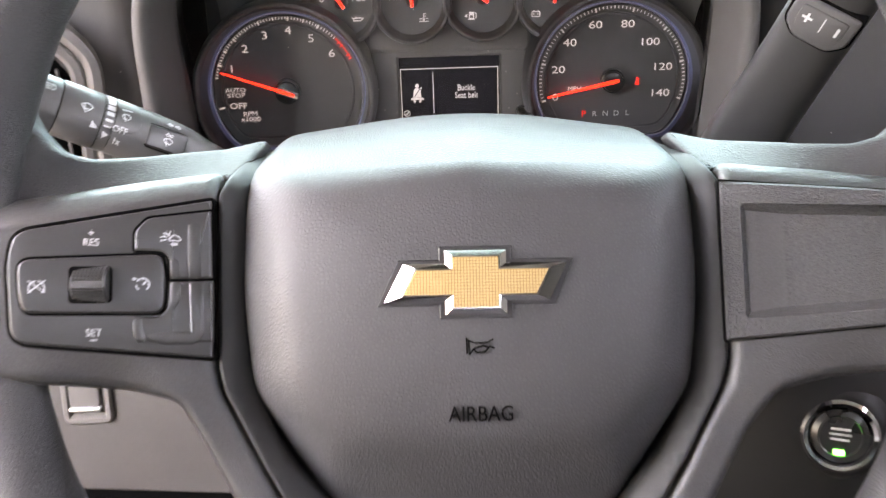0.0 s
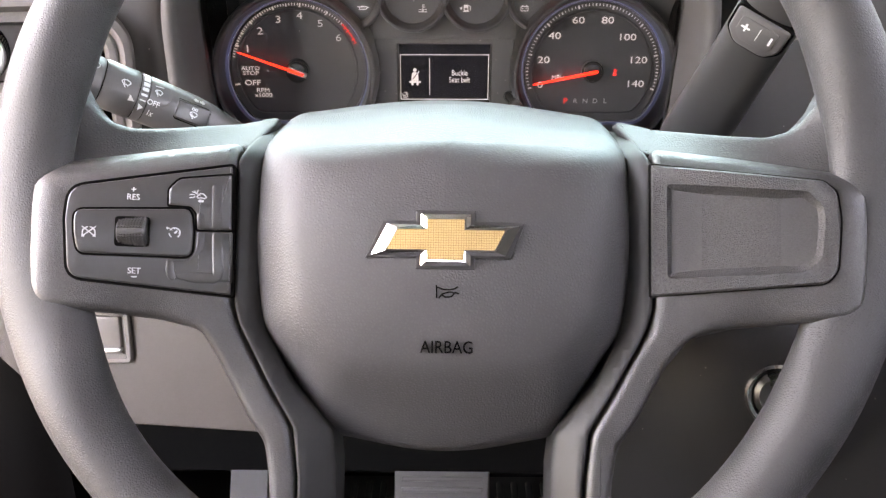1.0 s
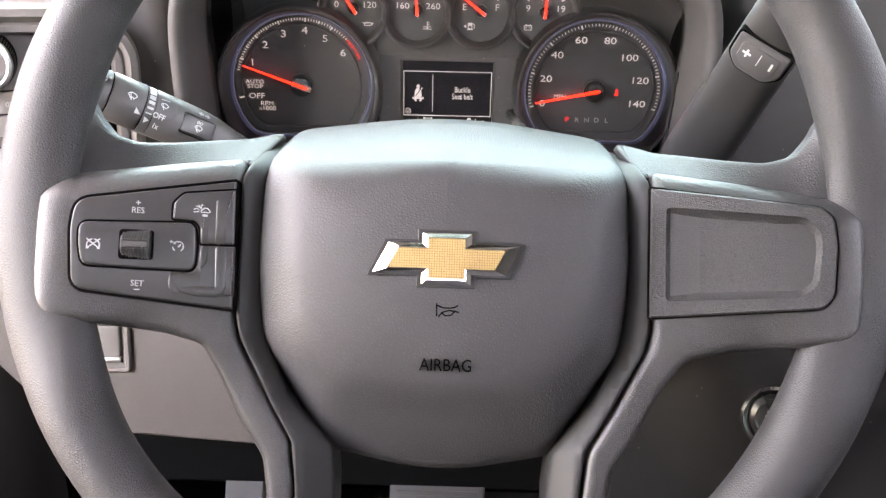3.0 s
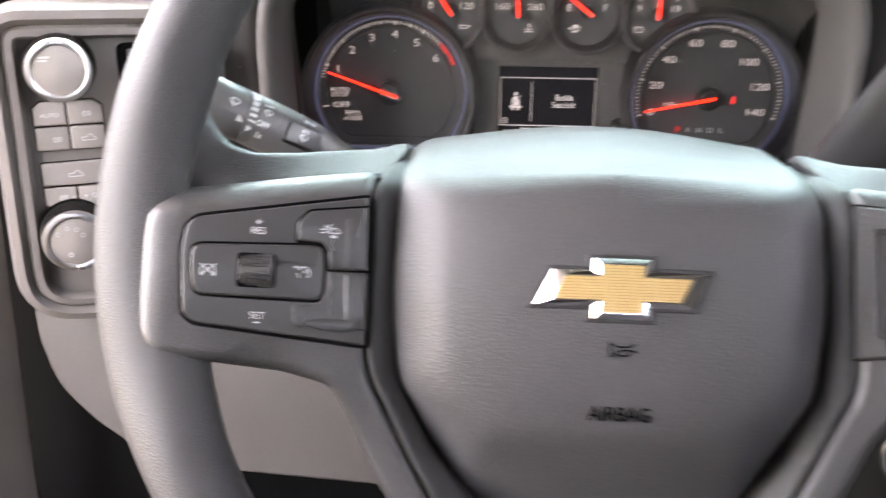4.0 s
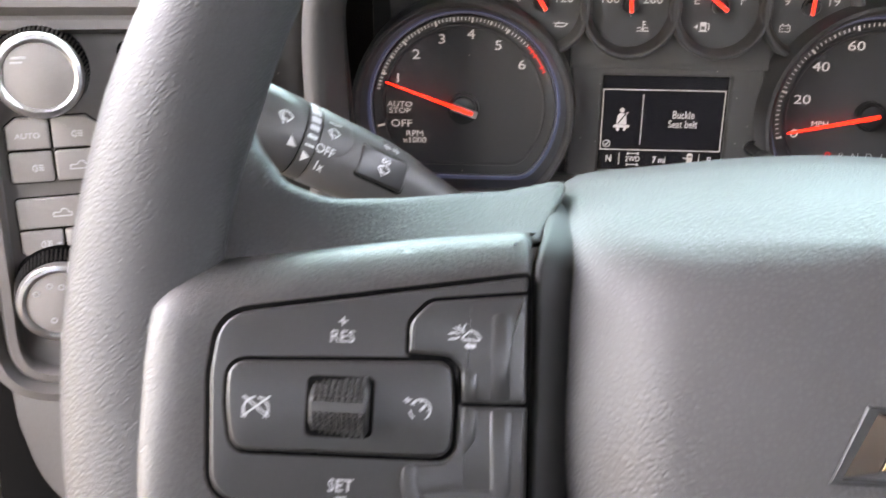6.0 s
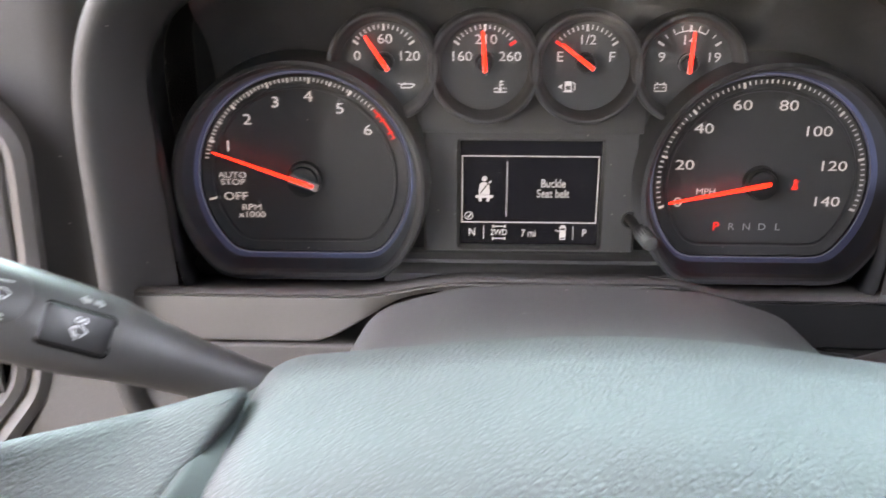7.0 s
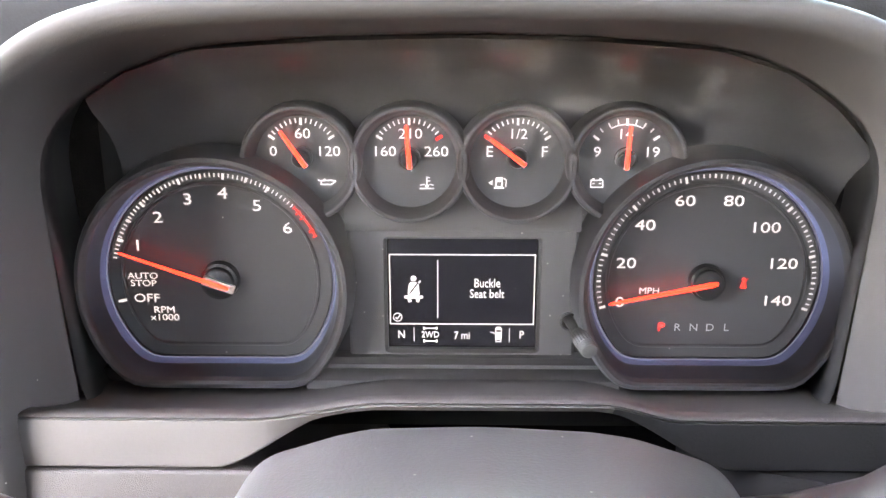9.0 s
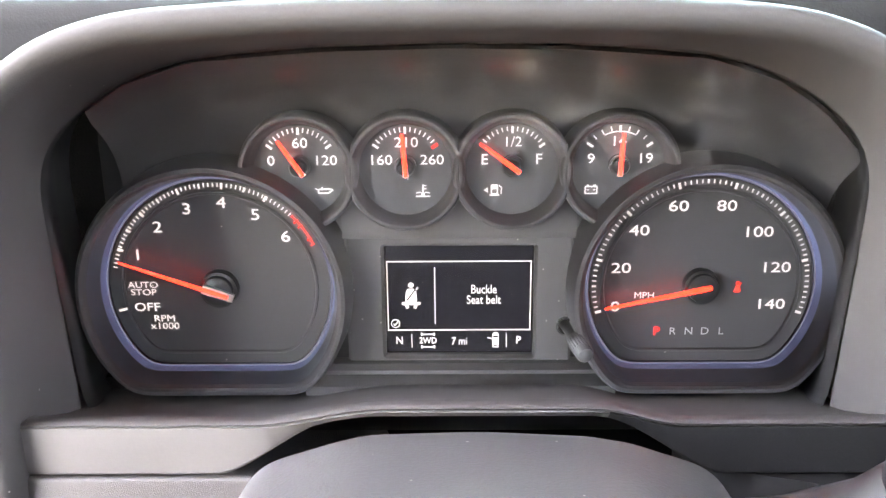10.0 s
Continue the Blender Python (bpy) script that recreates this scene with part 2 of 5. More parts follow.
def mesh_of(name, bm, mat, sharp=38):
    bmesh.ops.recalc_face_normals(bm, faces=bm.faces)
    me = bpy.data.meshes.new(name)
    bm.to_mesh(me)
    bm.free()
    me.materials.append(mat)
    me.polygons.foreach_set("use_smooth", [True] * len(me.polygons))
    me.set_sharp_from_angle(angle=radians(sharp))
    return me


def part(name, bm, mat, parent, label="", local=False, sharp=38):
    """One mesh under a thing or under a part; the bmesh is in world metres, or local to the thing."""
    if not local:
        bm.transform(ROOT[parent])
    ob = new(name, mesh_of(name, bm, mat, sharp))
    ob.parent = parent
    ROOT[ob] = ROOT[parent]
    return tagged(ob, label)


def single(name, bm, mat, label, category, kind="", base=None, sharp=38):
    """A thing of one mesh, with its origin at its base."""
    if base is None:
        zs = [v.co for v in bm.verts]
        base = Vector((sum(v.x for v in zs) / len(zs), sum(v.y for v in zs) / len(zs), min(v.z for v in zs)))
    m = Matrix.Translation(base)
    bm.transform(m.inverted())
    ob = new(name, mesh_of(name, bm, mat, sharp))
    ob.matrix_world = m
    ROOT[ob] = m.inverted()
    return tagged(ob, label, category, kind=kind)


def facing(x, y, z, turn=0.0, tip=0.0):
    """A frame whose first axis runs right, second up and third towards the driver."""
    m = Matrix(((1, 0, 0, 0), (0, 0, -1, 0), (0, 1, 0, 0), (0, 0, 0, 1)))
    return Matrix.Translation((x, y, z)) @ Matrix.Rotation(radians(turn), 4, 'Z') @ Matrix.Rotation(radians(tip), 4, 'X') @ m


def rounded(points, radius, seg=5):
    """A closed outline with its corners rounded; radius: one, or one for each corner."""
    pts = [Vector(p) for p in points]
    out = []
    for i, p in enumerate(pts):
        r = radius[i] if isinstance(radius, (list, tuple)) else radius
        a, b = pts[i - 1] - p, pts[(i + 1) % len(pts)] - p
        la, lb = a.length, b.length
        a, b = a / la, b / lb
        ang = a.angle(b)
        d = min(r / math.tan(ang / 2) if ang < 3.1 else 0.0, la * 0.49, lb * 0.49)
        p0, p1 = p + a * d, p + b * d
        for k in range(seg + 1):
            s = k / seg
            out.append((1 - s) ** 2 * p0 + 2 * s * (1 - s) * p + s * s * p1)
    return out


def box_outline(x0, y0, x1, y1, r, seg=5):
    return rounded([(x0, y0), (x1, y0), (x1, y1), (x0, y1)], r, seg)


def circle(r, n=48, cx=0.0, cy=0.0):
    return [Vector((cx + r * math.cos(2 * math.pi * k / n), cy + r * math.sin(2 * math.pi * k / n))) for k in range(n)]


def grown(outline, d):
    """The outline moved outwards by d (inwards: minus)."""
    area = sum(a.x * b.y - b.x * a.y for a, b in zip(outline, outline[1:] + outline[:1]))
    sign = 1 if area > 0 else -1
    out, n = [], len(outline)
    for i, p in enumerate(outline):
        a = next((outline[i - k] for k in range(1, n) if (outline[i - k] - p).length > 2e-5), p)
        b = next((outline[(i + k) % n] for k in range(1, n) if (outline[(i + k) % n] - p).length > 2e-5), p)
        t = (p - a).normalized() + (b - p).normalized()
        t = t.normalized() if t.length > 1e-9 else Vector((1, 0))
        out.append(p + Vector((t.y, -t.x)) * (d * sign))
    return out


def lift(outline, c):
    return [Vector((p[0], p[1], c)) for p in outline]


def loft(rings, first=True, last=True, closed=True, bm=None):
    """A skin over rings of equally many points."""
    bm = bm or bmesh.new()
    vs = [[bm.verts.new(p) for p in ring] for ring in rings]
    n = len(rings[0])
    for a, b in zip(vs, vs[1:]):
        for i in range(n if closed else n - 1):
            j = (i + 1) % n
            bm.faces.new((a[i], a[j], b[j], b[i]))
    if first:
        bm.faces.new(list(reversed(vs[0])))
    if last:
        bm.faces.new(vs[-1])
    return bm


def plate(outline, c0, c1, bevel=0.001, steps=2):
    """A solid slab with a rounded front edge."""
    rings = [lift(outline, c0)]
    for k in range(steps + 1):
        a = math.pi / 2 * k / steps
        rings.append(lift(grown(outline, -bevel * (1 - math.cos(a))), c1 - bevel * (1 - math.sin(a))))
    return loft(rings)


def dished(outline, hole, c0, c1, deep, bevel=0.001, slope=0.002):
    """A slab with a sunken field; both outlines have equally many points."""
    rings = [lift(outline, c0), lift(outline, c1 - bevel), lift(grown(outline, -bevel), c1), lift(hole, c1),
             lift(grown(hole, -slope * 0.4), c1 - deep * 0.5), lift(grown(hole, -slope), c1 - deep), lift(grown(hole, -slope - 0.0008), c1 - deep)]
    return loft(rings)


def ring_solid(outer, inner, c0, c1, bevel=0.0008):
    """A frame between two outlines of equally many points."""
    rings = [lift(inner, c0), lift(outer, c0), lift(outer, c1 - bevel), lift(grown(outer, -bevel), c1),
             lift(grown(inner, bevel), c1), lift(inner, c1 - bevel), lift(inner, c0)]
    bm = loft(rings, False, False)
    bmesh.ops.remove_doubles(bm, verts=bm.verts, dist=1e-6)
    return bm


def sliced(bm, axis, start, stop, step):
    """Cuts a mesh across, so that it can be bent."""
    no = Vector((axis == 0, axis == 1, axis == 2))
    k = start
    while k <= stop:
        bmesh.ops.bisect_plane(bm, geom=bm.verts[:] + bm.edges[:] + bm.faces[:], plane_co=no * k, plane_no=no)
        k += step
    return bm


def bent(bm, fun):
    for v in bm.verts:
        v.co.z += fun(v.co.x, v.co.y)
    return bm


def swept(centres, radii, seg=20, up=Vector((0, 0, 1)), caps=True):
    """A tube along points; radii: pairs (across, along up)."""
    rings = []
    for i, c in enumerate(centres):
        c = Vector(c)
        t = (Vector(centres[min(i + 1, len(centres) - 1)]) - Vector(centres[max(i - 1, 0)])).normalized()
        side = t.cross(up).normalized()
        top = side.cross(t).normalized()
        a, b = radii[i] if isinstance(radii[i], (tuple, list)) else (radii[i], radii[i])
        rings.append([c + side * (a * math.cos(w)) + top * (b * math.sin(w)) for w in (2 * math.pi * k / seg for k in range(seg))])
    return loft(rings, caps, caps)


def joined(*bms):
    out = bmesh.new()
    for b in bms:
        me = bpy.data.meshes.new("piece")
        b.to_mesh(me)
        out.from_mesh(me)
        bpy.data.meshes.remove(me)
        b.free()
    return out


def bar(x0, y0, x1, y1, w, c0, c1):
    """A flat stroke between two points."""
    a, b = Vector((x0, y0)), Vector((x1, y1))
    t = (b - a).normalized()
    s = Vector((-t.y, t.x)) * w / 2
    return loft([lift([a + s, b + s, b - s, a - s], c0), lift([a + s, b + s, b - s, a - s], c1)])


def slab(x0, x1, y0, y1, z0, z1, r=0.0):
    bm = bmesh.new()
    bmesh.ops.create_cube(bm, size=1.0, matrix=Matrix.Translation(((x0 + x1) / 2, (y0 + y1) / 2, (z0 + z1) / 2)) @ Matrix.Diagonal((x1 - x0, y1 - y0, z1 - z0, 1)))
    if r:
        bmesh.ops.bevel(bm, geom=bm.edges[:], offset=r, segments=3, affect='EDGES', profile=0.5)
    return bm


def words(text, size, x, y, c, wide=1.0, deep=0.0002, turn=0.0, bold=0.0):
    """Lettering in the built-in font, centred at a point."""
    cu = bpy.data.curves.new("lettering", 'FONT')
    cu.body = text
    cu.size = size
    cu.align_x, cu.align_y = 'CENTER', 'CENTER'
    cu.extrude = deep
    cu.offset = bold
    cu.resolution_u = 3
    ob = bpy.data.objects.new("lettering", cu)
    me = bpy.data.meshes.new_from_object(ob)
    bm = bmesh.new()
    bm.from_mesh(me)
    bpy.data.objects.remove(ob)
    bpy.data.curves.remove(cu)
    bpy.data.meshes.remove(me)
    bmesh.ops.remove_doubles(bm, verts=bm.verts, dist=1e-6)
    bm.transform(Matrix.Translation((x, y, c)) @ Matrix.Rotation(radians(turn), 4, 'Z') @ Matrix.Diagonal((wide, 1, 1, 1)))
    return bm


# ---- the cab ----
def cab_wall(name, bm, mat, label):
    return single(name, bm, mat, label, "wall", kind="structure", sharp=30)


single("floor", slab(-0.62, 1.14, -1.1, 1.0, -0.03, 0.0), CARPET, "black carpeted footwell floor of the cab", "floor", kind="structure")
# unseen roof, carried further forward than a real header to block the sky
single("ceiling", slab(-0.62, 1.14, -1.1, 0.92, 1.30, 1.33), CLOTH, "pale grey cloth roof lining, run forward to block overhead sky", "ceiling", kind="structure")
cab_wall("wall_front", slab(-0.62, 1.14, 1.0, 1.04, -0.03, 0.86), CARPET, "black firewall behind the pedals")
# rear and far walls are added out of view; their heights limit incoming light
cab_wall("wall_back", slab(-0.62, 1.14, -1.14, -1.1, -0.03, 1.26), SEAT, "dark unseen rear wall, raised to block light from behind")
cab_wall("wall_right", slab(1.12, 1.16, -1.14, 1.04, -0.03, 1.12), DARK, "dark unseen far wall that limits the side light")
# added out of view: keeps low light from the open doorway off the knees
cab_wall("wall_left", slab(-0.66, -0.62, -0.28, 0.62, -0.03, 0.38), DARK, "dark unseen wall in the open driver's doorway, blocking low light")
cab_wall("wall_left", slab(-0.66, -0.62, 0.62, 1.04, -0.03, 0.86), DARK, "dark hinge pillar side of the cab")
# added out of view: blocks the left rear so light enters at a slant
cab_wall("wall_left", slab(-0.66, -0.62, -1.14, -0.28, -0.03, 1.30), DARK, "dark unseen wall behind the driver, blocking light from the left rear")
single("ground", slab(-400, 400, -400, 400, -0.75, -0.62), CONCRETE, "worn grey asphalt lot around the truck", "ground", kind="structure")
for px, py in ((-0.64, -1.12), (1.14, -1.12), (-0.64, 0.88), (1.14, 0.88)):
    b = slab(px - 0.03, px + 0.03, py - 0.05, py + 0.05, 0.78, 1.32, 0.01)
    front = py > 0
    single("trim", b, DARK if front else CLOTH, "dark windscreen pillar trim" if front else "pale grey roof pillar trim", "pillar", kind="structure")

TINTED = bpy.data.materials.new("green_tinted_glass")
TINTED.use_nodes = True
tn = TINTED.node_tree.nodes
tn.remove(tn["Principled BSDF"])
t_clear, t_shine, t_mix, t_fres = (tn.new("ShaderNode" + k) for k in ("BsdfTransparent", "BsdfGlossy", "MixShader", "Fresnel"))
t_clear.inputs["Color"].default_value = (0.72, 0.90, 0.88, 1)
t_shine.inputs["Roughness"].default_value = 0.02
for a_, b_ in ((t_fres.outputs[0], t_mix.inputs["Fac"]), (t_clear.outputs[0], t_mix.inputs[1]), (t_shine.outputs[0], t_mix.inputs[2]), (t_mix.outputs[0], tn["Material Output"].inputs["Surface"])):
    TINTED.node_tree.links.new(a_, b_)
b = loft([[Vector((x, y, z)) for y, z in ((1.020, 0.864), (1.026, 0.864), (0.900, 1.334), (0.894, 1.334))] for x in (-0.61, 1.11)])
single("window_1", b, TINTED, "green-tinted laminated windscreen above the dash", "windscreen", kind="structure")

PT = Matrix.Translation((-0.391, 0.54, 0.0)) @ Matrix.Rotation(radians(-38), 4, 'Z')
# trim of the hinge pillar, beside the end of the dash
b = plate(rounded([(0.24, -0.02), (0.512, -0.02), (0.540, 0.70), (0.545, 0.86), (0.24, 0.86)], 0.01), -0.05, 0.0, 0.006)
b.transform(PT @ Matrix(((0, 0, 1, 0), (1, 0, 0, -0.54), (0, 1, 0, 0), (0, 0, 0, 1))))
pillar = thing("hinge_pillar", pose(-0.42, 0.46, 0.0), "warm grey moulded hinge pillar trim beside the near door", "pillar", kind="structure")
part("panel", b, DASH, pillar)
b = plate(rounded([(0.25, 0.742), (0.538, 0.742), (0.538, 0.745), (0.25, 0.745)], 0.001), 0.0, 0.0006, 0.0002, 1)
b.transform(PT @ Matrix(((0, 0, 1, 0), (1, 0, 0, -0.54), (0, 1, 0, 0), (0, 0, 0, 1))))
part("seam", b, GAP, pillar, "dark joint line")
# black slab painted as the deep shade between trim and dash
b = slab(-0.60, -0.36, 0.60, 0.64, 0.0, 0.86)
part("gap_shade", b, GAP, pillar, "black slab for the deep shade behind the trim")


# ---- dashboard ----


def flowing(outline, count, passes):
    """The outline in even steps, its bends eased."""
    p = np.array([(q.x, q.y) for q in outline] + [(outline[0].x, outline[0].y)])
    s = np.concatenate([[0.0], np.cumsum(np.hypot(*np.diff(p, axis=0).T))])
    g = np.linspace(0, s[-1], count, endpoint=False)
    x, z = np.interp(g, s, p[:, 0]), np.interp(g, s, p[:, 1])
    for _ in range(passes):
        x, z = (np.roll(x, 1) + 2 * x + np.roll(x, -1)) / 4, (np.roll(z, 1) + 2 * z + np.roll(z, -1)) / 4
    return [Vector((a, c)) for a, c in zip(x.tolist(), z.tolist())]


LENS_EDGE = ((0.172, 0.0), (0.1805, 0.7480), (0.1785, 0.7590), (0.1735, 0.7680), (0.1600, 0.7805), (0.1395, 0.7935), (0.1100, 0.8028), (0.0560, 0.8070), (0.0, 0.8080))
LIP_EDGE = ((0.176, 0.0), (0.1790, 0.7440), (0.1755, 0.7660), (0.1675, 0.7830), (0.1545, 0.7965), (0.1400, 0.8045), (0.1150, 0.8112), (0.0600, 0.8142), (0.0, 0.8148))


def hood_ring(y, bottom, grow=0.0):
    """The gauge opening's outline at a depth: slanted shoulders at the lens, a rounder crown at the lip."""
    s = min(max((0.562 - y) / 0.0555, 0.0), 1.2)
    side = [(a[0] + (b_[0] - a[0]) * s, a[1] + (b_[1] - a[1]) * s if a[1] else bottom) for a, b_ in zip(LENS_EDGE, LIP_EDGE)]
    pts = [(0.001 + 0.001 * s + x, z) for x, z in side] + [(0.001 + 0.001 * s - x, z) for x, z in reversed(side[:-1])]
    o = flowing(rounded(pts, [0.012] + [0.02] * (len(pts) - 2) + [0.012], 4), 200, 8)
    o = grown(o, grow) if grow else o
    return [Vector((p.x, y, p.y)) for p in o]


dash = thing("dashboard", pose(0.0, 0.62, 0.43), "grey and black moulded pickup dashboard with a hooded gauge opening", "dashboard", kind="structure")
rings = [hood_ring(y, 0.600) for y in (0.562, 0.556, 0.545, 0.525, 0.512)]
# the lip: a soft roll, then the outside
for k in range(11):
    w = math.pi * k / 10
    rings.append(hood_ring(0.5065 - 0.0090 * math.sin(w), 0.600, 0.0006 + 0.0060 * (1 - math.cos(w))))
rings += [hood_ring(0.530, 0.600, 0.0130), hood_ring(0.620, 0.600, 0.0135)]
part("gauge_hood", loft(rings, False, False, False), HOOD, dash, "soft black hood round the gauges")

b = slab(-0.60, 1.14, 0.614, 1.0, 0.775, 0.826, 0.012)
part("top_pad", b, DASH_TOP, dash, "black dash top")
b = slab(-0.352, -0.190, 0.522, 0.62, 0.56, 0.80, 0.02)
part("left_face", b, HOOD, dash)
b = slab(0.197, 1.14, 0.52, 0.62, 0.43, 0.79, 0.02)
part("centre_face", b, DARK, dash, "dark grained centre dash")


def eased(s):
    s = min(max(s, 0.0), 1.0)
    return s * s * (3 - 2 * s)


def lip_z(x):
    """The lip rises over the steering column."""
    return 0.0070 * eased((x + 0.082) / 0.055) * eased((0.094 - x) / 0.036)


# shelf below the gauges, with a rounded lip
xs = [-0.182 + 0.366 * k / 60 for k in range(61)]
prof = [(0.612, 0.6320), (0.580, 0.6362), (0.550, 0.6455), (0.528, 0.6550), (0.519, 0.6597), (0.5120, 0.6612), (0.5102, 0.6608), (0.5096, 0.6603), (0.5102, 0.6592), (0.5165, 0.6560), (0.522, 0.6530), (0.60, 0.628)]
rings = [[Vector((x, y, z + lip_z(x))) for y, z in prof] for x in xs]
part("shelf", loft(rings, True, True), SHELF, dash, "dusty black ledge below the gauges")


def face_low(x):
    """Lower edge of the front face: level, arched over the column."""
    return min(0.6375 + 0.0245 * eased((x + 0.096) / 0.055) ** 0.8 * eased((0.112 - x) / 0.055) ** 0.8, 0.6572 + lip_z(x) - 0.0020)


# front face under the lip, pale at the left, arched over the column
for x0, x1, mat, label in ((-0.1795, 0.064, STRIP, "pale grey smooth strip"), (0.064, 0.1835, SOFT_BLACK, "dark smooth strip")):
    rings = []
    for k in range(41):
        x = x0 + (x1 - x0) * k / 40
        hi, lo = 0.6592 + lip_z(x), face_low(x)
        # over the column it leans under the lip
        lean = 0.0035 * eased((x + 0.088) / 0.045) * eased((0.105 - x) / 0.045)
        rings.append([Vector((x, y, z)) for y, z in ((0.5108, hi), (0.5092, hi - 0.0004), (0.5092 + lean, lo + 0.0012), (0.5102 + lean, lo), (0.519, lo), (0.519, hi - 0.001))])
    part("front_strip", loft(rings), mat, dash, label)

# knee panel below
knee = rounded([(-0.3350, 0.1900), (-0.3601, 0.1271), (-0.3566, 0.0937), (-0.3455, 0.0598), (-0.3205, 0.0339), (-0.2874, 0.0101), (-0.2650, 0.0005), (-0.10, -0.0100), (-0.030, -0.0110), (-0.030, 0.2052), (-0.205, 0.2052), (-0.30, 0.200)],
               [0.006, 0.03, 0.06, 0.06, 0.06, 0.06, 0.06, 0.03, 0.004, 0.004, 0.02, 0.02], 6)
b = plate(knee, -0.06, 0.0, 0.0018, 4)
b.transform(facing(0, 0.478, 0.434, 0, -8.5))
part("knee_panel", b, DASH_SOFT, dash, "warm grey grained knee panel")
b = plate(rounded([(-0.2910, 0.1340), (-0.2910, 0.0936), (-0.2881, 0.0710), (-0.2765, 0.0404), (-0.2759, 0.0404), (-0.2875, 0.0710), (-0.2904, 0.0936), (-0.2904, 0.1340)], 0.0002, 2), 0.0, 0.0004, 0.0001)
b.transform(facing(0, 0.478, 0.434, 0, -8.5))
part("seam", b, GAP, dash, "dark panel joint")
def pod(x, u):
    """The panel swells round the start button and folds in beside the column."""
    r = math.hypot(x - 0.2525, u - 0.045)
    return 0.028 * eased((0.105 - r) / 0.075) + 0.012 * eased((0.035 - abs(x - 0.135 - 0.25 * (u - 0.10))) / 0.035) * eased((u - 0.02) / 0.05) - 0.03 * eased((0.130 - x) / 0.03)


b = bmesh.new()
rows = []
for k in range(41):
    u = -0.105 + 0.3102 * k / 40
    rows.append([b.verts.new((0.105 + 0.315 * i / 48, u, pod(0.105 + 0.315 * i / 48, u))) for i in range(49)])
for lo, hi in zip(rows, rows[1:]):
    for i in range(48):
        b.faces.new((lo[i], lo[i + 1], hi[i + 1], hi[i]))
edge = bmesh.ops.extrude_edge_only(b, edges=[e for e in b.edges if e.is_boundary])
for v in edge["geom"]:
    if isinstance(v, bmesh.types.BMVert):
        v.co.z = -0.06
b.transform(facing(0, 0.478, 0.434, 0, -8.5))
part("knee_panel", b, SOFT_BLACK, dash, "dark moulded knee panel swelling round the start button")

# black slab that paints the deep shade behind everything under the dash
part("under_dash_shade", slab(-0.36, 0.45, 0.60, 0.64, 0.30, 0.64), GAP, dash, "black slab for the deep shade under the dash")

# bezel that holds the vent and the light switches
BZ = facing(-0.290, 0.472, 0.660, 24, 0)


def bez(g):
    return grown(rounded([(-0.054, -0.098), (0.030, -0.104), (0.080, -0.045), (0.083, 0.070), (0.062, 0.096), (-0.050, 0.098)], [0.036, 0.03, 0.04, 0.03, 0.03, 0.02], 8), g)


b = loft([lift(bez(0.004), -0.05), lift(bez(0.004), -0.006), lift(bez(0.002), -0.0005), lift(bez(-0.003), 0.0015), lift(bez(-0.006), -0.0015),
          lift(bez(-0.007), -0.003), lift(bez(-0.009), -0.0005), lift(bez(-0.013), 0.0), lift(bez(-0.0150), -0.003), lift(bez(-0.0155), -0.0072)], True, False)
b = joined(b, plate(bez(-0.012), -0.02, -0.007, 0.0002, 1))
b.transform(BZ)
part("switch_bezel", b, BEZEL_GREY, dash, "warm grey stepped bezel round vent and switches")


# ---- steering wheel ----
WM = facing(0.010, 0.243, 0.690, 0, -26) @ Matrix.Rotation(radians(-0.6), 4, 'Z')
wheel = thing("steering_wheel", WM, "black leather-grained steering wheel with a gold cross badge", "steering wheel")
XC = -0.001


def wpart(name, bm, mat, parent=None, label="", sharp=38):
    return part(name, bm, mat, parent or wheel, label, local=True, sharp=sharp)


def half(points, s):
    """A half's outline, mirrored for the left (s = -1), whose inner edge lies a little further out."""
    pts = [(XC + s * (x + (0.0026 * min(1.0, max(0.0, (0.104 - x) / 0.008)) if s < 0 and x > 0.055 else 0.0)), u) for x, u in points]
    return pts if s > 0 else pts[::-1]


def spoke_n(x, u):
    return -0.004 + max(0.0, abs(x - XC) - 0.09) * 0.226


def shell_n(x, u):
    """The spoke's shell is crowned: it falls away above, below and beyond the switch field."""
    ax = abs(x - XC)
    over = max(0.0, u - (0.0290 - (ax - 0.0925) * 0.165))
    d = -0.50 * over - 28.0 * over ** 2 - 0.12 * max(0.0, ax - 0.1660) - (40.0 + 400 * max(0.0, u + 0.012)) * max(0.0, ax - 0.1690) ** 2
    if ax > 0.108:
        d -= 0.30 * max(0.0, -0.0300 + (ax - 0.0915) * 0.095 - u) * min(1.0, (ax - 0.108) / 0.02) * (1.0 - eased((ax - 0.135) / 0.020))
    return spoke_n(x, u) + d


# rim: a thick ring, fatter beside the spokes
rings = []
